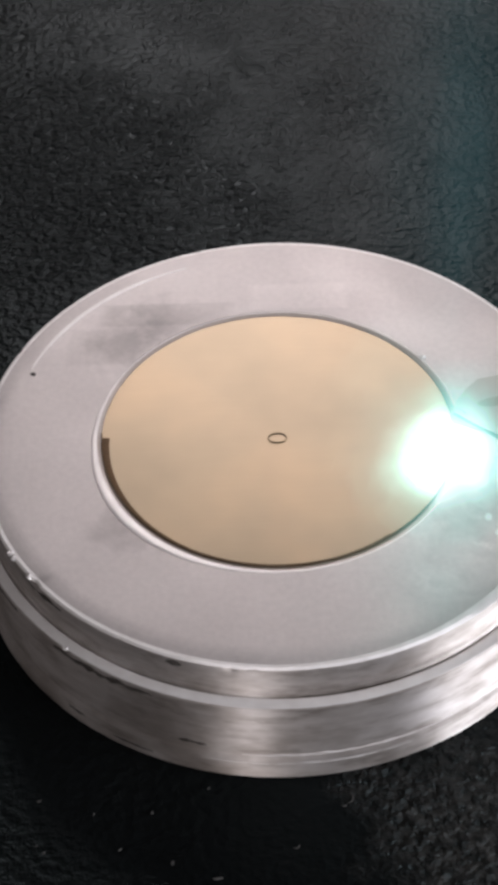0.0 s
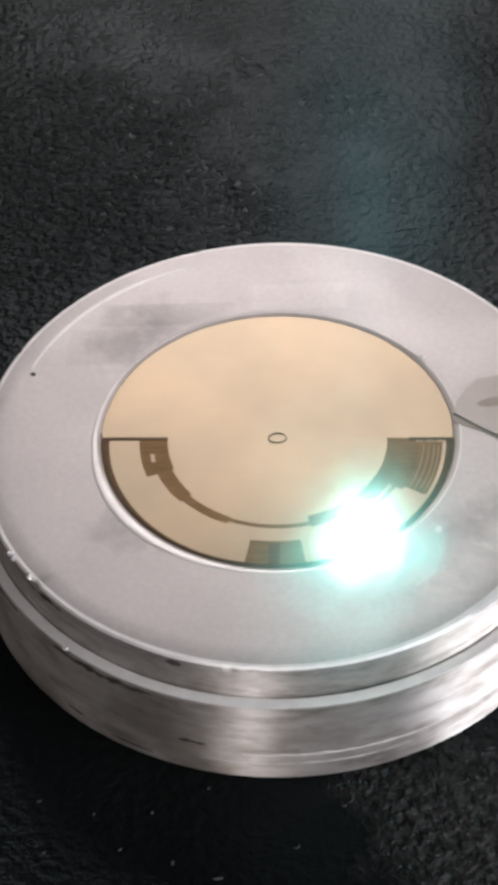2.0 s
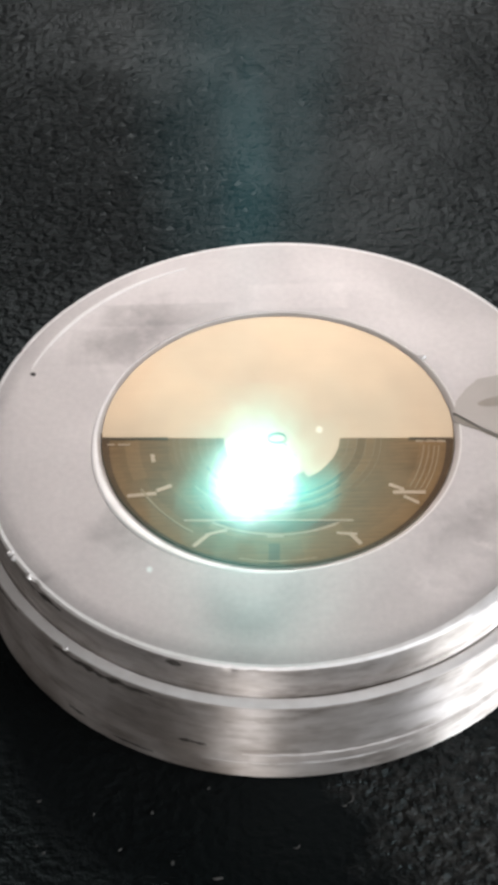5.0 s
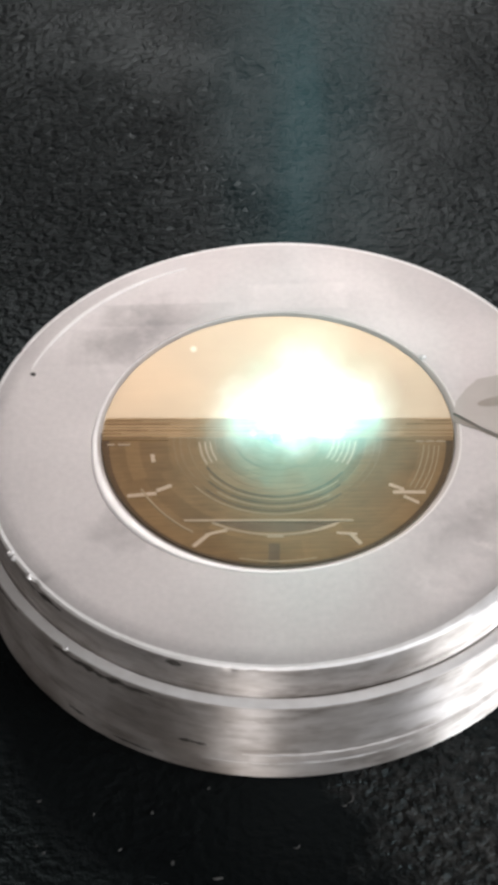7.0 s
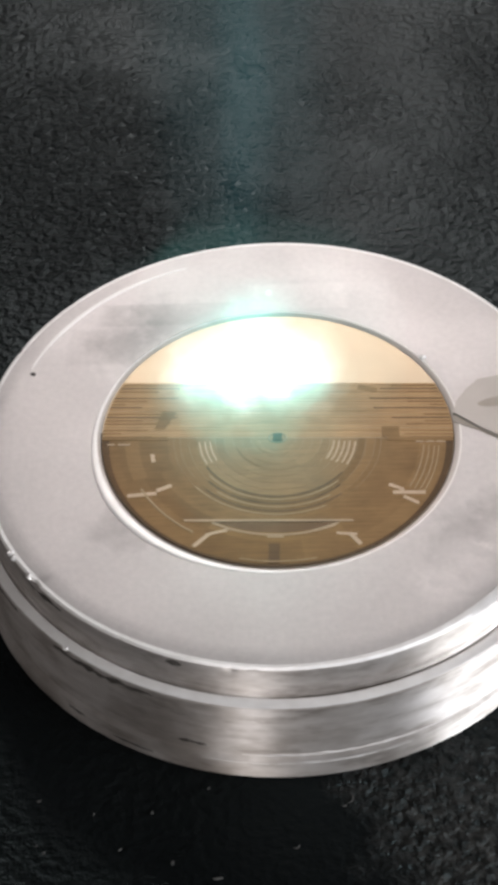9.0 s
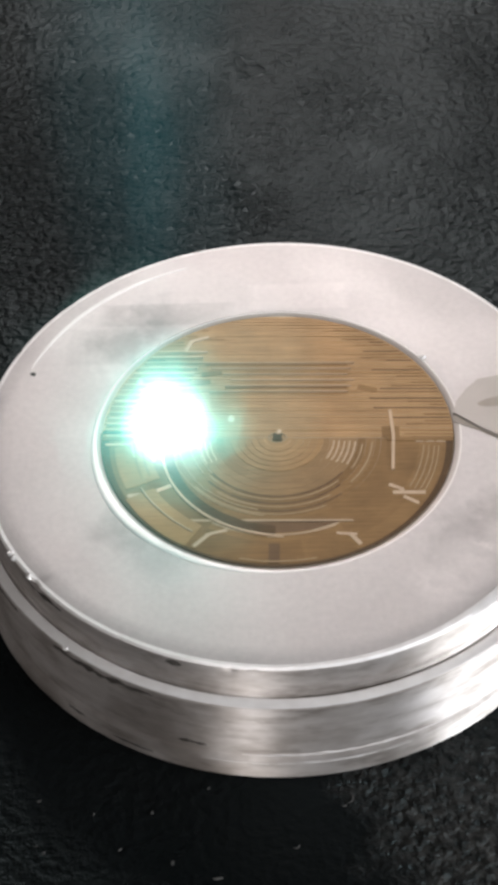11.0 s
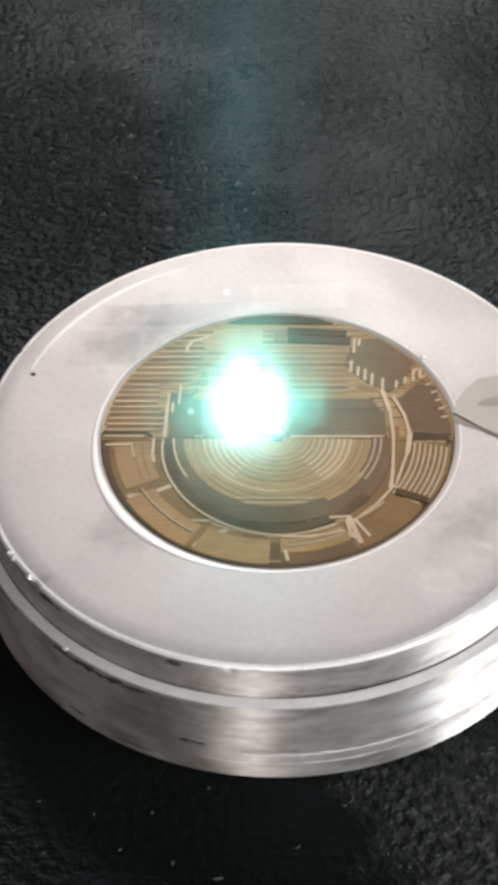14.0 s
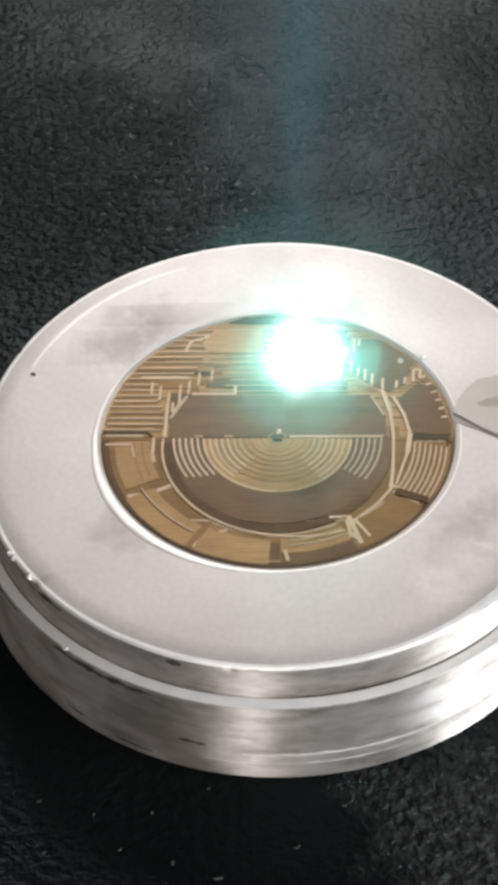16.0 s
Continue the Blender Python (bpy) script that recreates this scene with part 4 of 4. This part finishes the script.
lobe("core", GLOW_CORE, 0.0094, "blinding white core")
# the halo paints glare round the core
lobe("halo", GLOW_HALO, 0.0176, "pale green halo")
# two glowing shells paint lens flare and lit smoke above the spark
haze = lobe("flare_haze", GLOW_HAZE, 0.0100, "faint blue-green glow painted for flare and lit smoke")
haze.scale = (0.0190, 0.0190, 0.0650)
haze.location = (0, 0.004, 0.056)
streak = lobe("flare_streak", GLOW_STREAK, 0.0100, "thin blue glow painted as a flare streak")
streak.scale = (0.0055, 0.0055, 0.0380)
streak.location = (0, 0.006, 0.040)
# the bloom paints the spark's green spill over the metal
lobe("bloom", GLOW_BLOOM, 0.0300, "faint green bloom")
ember = [lobe("ember", GLOW_EMBER, r, "tiny flying ember") for r in (0.0007, 0.0006)]
side_lobe = [lobe("side_lobe", GLOW_SIDE, 0.0094, "white side lobe") for _ in range(2)]


def at(x, y):
    """Over the plate, in millimetres from its middle."""
    return pose(x / 1000, y / 1000, Z_TOP + 0.0095)


def motions():
    walk(spark, [
        (0, at(26.0, -15.3)), (0.1, at(20.2, -11.3)), (0.2, at(21.5, -11.4)), (0.3, at(25.1, -12)), (0.4, at(13.4, -23.3)),
        (0.5, at(-9.2, -37.9)), (0.6, at(-21.2, -31.7)), (0.7, at(-27.5, -18.8)), (0.8, at(-29.7, -10.2)),
        (0.9, at(-18.4, -19.2)), (1, at(-21.1, -9.3)), (1.1, at(-17.8, -18.4)), (1.2, at(-15.1, -20.6)), (1.3, at(-10, -25.7)),
        (1.4, at(7, -26.3)), (1.5, at(11.4, -22.4)), (1.6, at(13.7, -17.9)), (1.7, at(17.1, -12.5)), (1.8, at(19.2, -12.6)),
        (1.9, at(-1, -35.1)), (2, at(11.5, -31.7)), (2.1, at(-13.8, -33.9)), (2.2, at(9.4, -37.4)), (2.3, at(5.7, -35.4)),
        (2.4, at(-10.6, -32.8)), (2.5, at(-18.8, -32.1)), (2.6, at(14.5, -35.3)), (2.7, at(13.5, -27.4)),
        (2.8, at(15.4, -30.2)), (2.9, at(-18.3, -26.2)), (3, at(-17.5, -22.9)), (3.1, at(-25.5, -14.7)), (3.2, at(-24.4, -12.2)),
        (3.3, at(19.4, -23.1)), (3.4, at(-3.5, -27.5)), (3.5, at(2.5, -27)), (3.6, at(-16.6, -24.6)), (3.7, at(-4, -23.9)),
        (3.8, at(-17, -9)), (3.9, at(5.3, -23.4)), (4, at(14.2, -8.9)), (4.1, at(-0.4, -25.2)), (4.2, at(12, -15.3)),
        (4.3, at(-0.7, -24)), (4.4, at(-12.7, -14.5)), (4.5, at(-4.8, -21.9)), (4.6, at(6.9, -19.8)), (4.7, at(10, -14.7)),
        (4.8, at(-0.6, -21)), (4.9, at(-9.7, -13.5)), (5, at(-3.7, -19.1)), (5.1, at(5, -17.3)), (5.2, at(7.2, -13.5)),
        (5.3, at(-0.5, -17.9)), (5.4, at(-6.8, -12.6)), (5.5, at(-2.6, -16.2)), (5.6, at(3.1, -14.9)), (5.7, at(4.2, -12.4)),
        (5.8, at(-0.4, -14.8)), (5.9, at(-3.8, -11.6)), (6, at(-1.4, -13.3)), (6.1, at(1.2, -12.4)), (6.2, at(1.3, -11.1)),
        (6.3, at(-24.2, -7)), (6.4, at(-18.3, -6.3)), (6.5, at(-13.7, -5.2)), (6.6, at(21, -5.7)), (6.7, at(14.8, -5)),
        (6.8, at(13.8, -4.9)), (6.9, at(7.3, -4.7)), (7, at(3.9, -4.5)), (7.1, at(-4.6, -3.3)), (7.2, at(-18.4, -3.2)),
        (7.3, at(-18.7, -2.3)), (7.4, at(4.9, -1.9)), (7.5, at(21.3, -1.2)), (7.6, at(-18.4, -1)), (7.7, at(21.7, -0.3)),
        (7.8, at(20, -1.2)), (7.9, at(8.1, 0.2)), (8, at(-4.2, 1.2)), (8.1, at(-18.7, 0.9)), (8.2, at(12.9, 1.4)),
        (8.3, at(1.5, 1.9)), (8.4, at(8.5, 2.1)), (8.5, at(25, 1.8)), (8.6, at(-16.6, 3.5)), (8.7, at(-21.3, 3.7)),
        (8.8, at(14, 3.2)), (8.9, at(-20.1, 4.6)), (9, at(-4.1, 5.3)), (9.1, at(-11.1, 5.2)), (9.2, at(14, 4.1)),
        (9.3, at(2.5, 4.6)), (9.4, at(13.5, 5)), (9.5, at(-4.7, 6.6)), (9.6, at(-13.9, 7.8)), (9.7, at(10.3, 7.6)),
        (9.8, at(-12, 9.4)), (9.9, at(2.3, 9.6)), (10, at(11.4, 10.1)), (10.1, at(-3.7, 11.6)), (10.2, at(-10.9, 12.8)),
        (10.3, at(8.2, 12.8)), (10.4, at(-8.7, 14.4)), (10.5, at(1.8, 14.8)), (10.6, at(7.8, 15.4)), (10.7, at(-2, 16.7)),
        (10.8, at(19.3, -0)), (10.9, at(6.8, 12.8)), (11, at(-17.7, -5.8)), (11.1, at(11.5, -7)), (11.2, at(17.5, -14.2)),
        (11.3, at(19.2, 10.5)), (11.4, at(13.2, 6)), (11.5, at(21.3, 8)), (11.6, at(20.4, -17.3)), (11.7, at(19.4, -23.5)),
        (11.8, at(15.8, 8.3)), (11.9, at(19.2, -22.3)), (12, at(17.8, -25.1)), (12.1, at(18.9, 1.6)), (12.2, at(16.7, -4.6)),
        (12.3, at(-5.6, -6.8)), (12.4, at(-17.4, -6.4)), (12.5, at(5.3, -7.7)), (12.6, at(11.8, -8.8)), (12.7, at(-10.2, -7.1)),
        (12.8, at(15.4, -15.4)), (12.9, at(-6.1, -25.8)), (13, at(16.4, -3.3)), (13.1, at(-6.4, -1.4)), (13.2, at(11.4, 15.6)),
        (13.3, at(10.8, 18.1)), (13.4, at(-5.8, 21.3)), (13.5, at(12.4, -19.1)), (13.6, at(-3.7, -23.5)),
        (13.7, at(10.3, -2.6)), (13.8, at(-5.8, -1)), (13.9, at(13.4, -2)), (14, at(-4.8, -0.6)), (14.1, at(6.8, -0.2)), (14.2, at(-9.9, 1)), (14.3, at(15.3, -12)),
        (14.4, at(1.1, -24.5)), (14.5, at(13.7, -12)), (14.6, at(-2.8, -23.5)), (14.7, at(8.2, 1.6)), (14.8, at(3.4, 2.3)),
        (14.9, at(-2.3, 3)), (15, at(-5.7, 3.1)), (15.1, at(-9.9, 3.3)), (15.2, at(-22, 5.6)), (15.3, at(10.4, 2)), (15.4, at(0.2, -22.2)),
        (15.5, at(7.2, 4)), (15.6, at(2, -21.5)), (15.7, at(10.2, 5.5)), (15.8, at(-6.2, 6)), (15.9, at(-1.4, 10.0)), (16, at(4.5, 8.7)),
    ])
    flicker = random.Random(21)
    # while it scans lines the vapour is drawn out sideways
    for sign, ob in zip((-1, 1), side_lobe):
        wide = pose(sign * 0.0082, 0, -0.0006)
        some = pose(sign * 0.0042, 0, -0.0006)

        def rest():
            # it flickers about the spot
            a, r = flicker.uniform(0, 6.28), flicker.uniform(0.0008, 0.0036)
            return pose(r * math.cos(a), 0.7 * r * math.sin(a), 0.7 * r * math.sin(a) - 0.0006)

        drawn = {34: some, 35: some}
        if sign < 0:
            drawn.update({26: pose(-0.033, 0.003, 0), 143: pose(-0.004, 0.022, 0)})
        rows = [(k / 10, drawn.get(k) or rest()) for k in list(range(0, 64, 1))]
        rows += [(6.4, wide), (10.6, wide)]
        rows += [(k / 10, drawn.get(k) or rest()) for k in range(108, 161)]
        walk(ob, rows)
    # embers leap about it
    for ob in ember:
        rows = []
        for k in range(0, 161, 2):
            a, r = flicker.uniform(0, 6.28), flicker.uniform(0.007, 0.026)
            rows.append((k / 10, pose(r * math.cos(a), r * math.sin(a), flicker.uniform(-0.004, 0.010))))
        walk(ob, rows)
    # each cut piece comes up as the beam passes it
    for ob, t in MOVES:
        down, up = pose(0, 0, -0.0010), pose(0, 0, 0)
        rows = [(0.0, down)]
        if t > 0.1:
            rows.append((t - 0.08, down))
        rows.append((t, up))
        if t < 15.95:
            rows.append((16.0, up))
        walk(ob, rows)


motions()
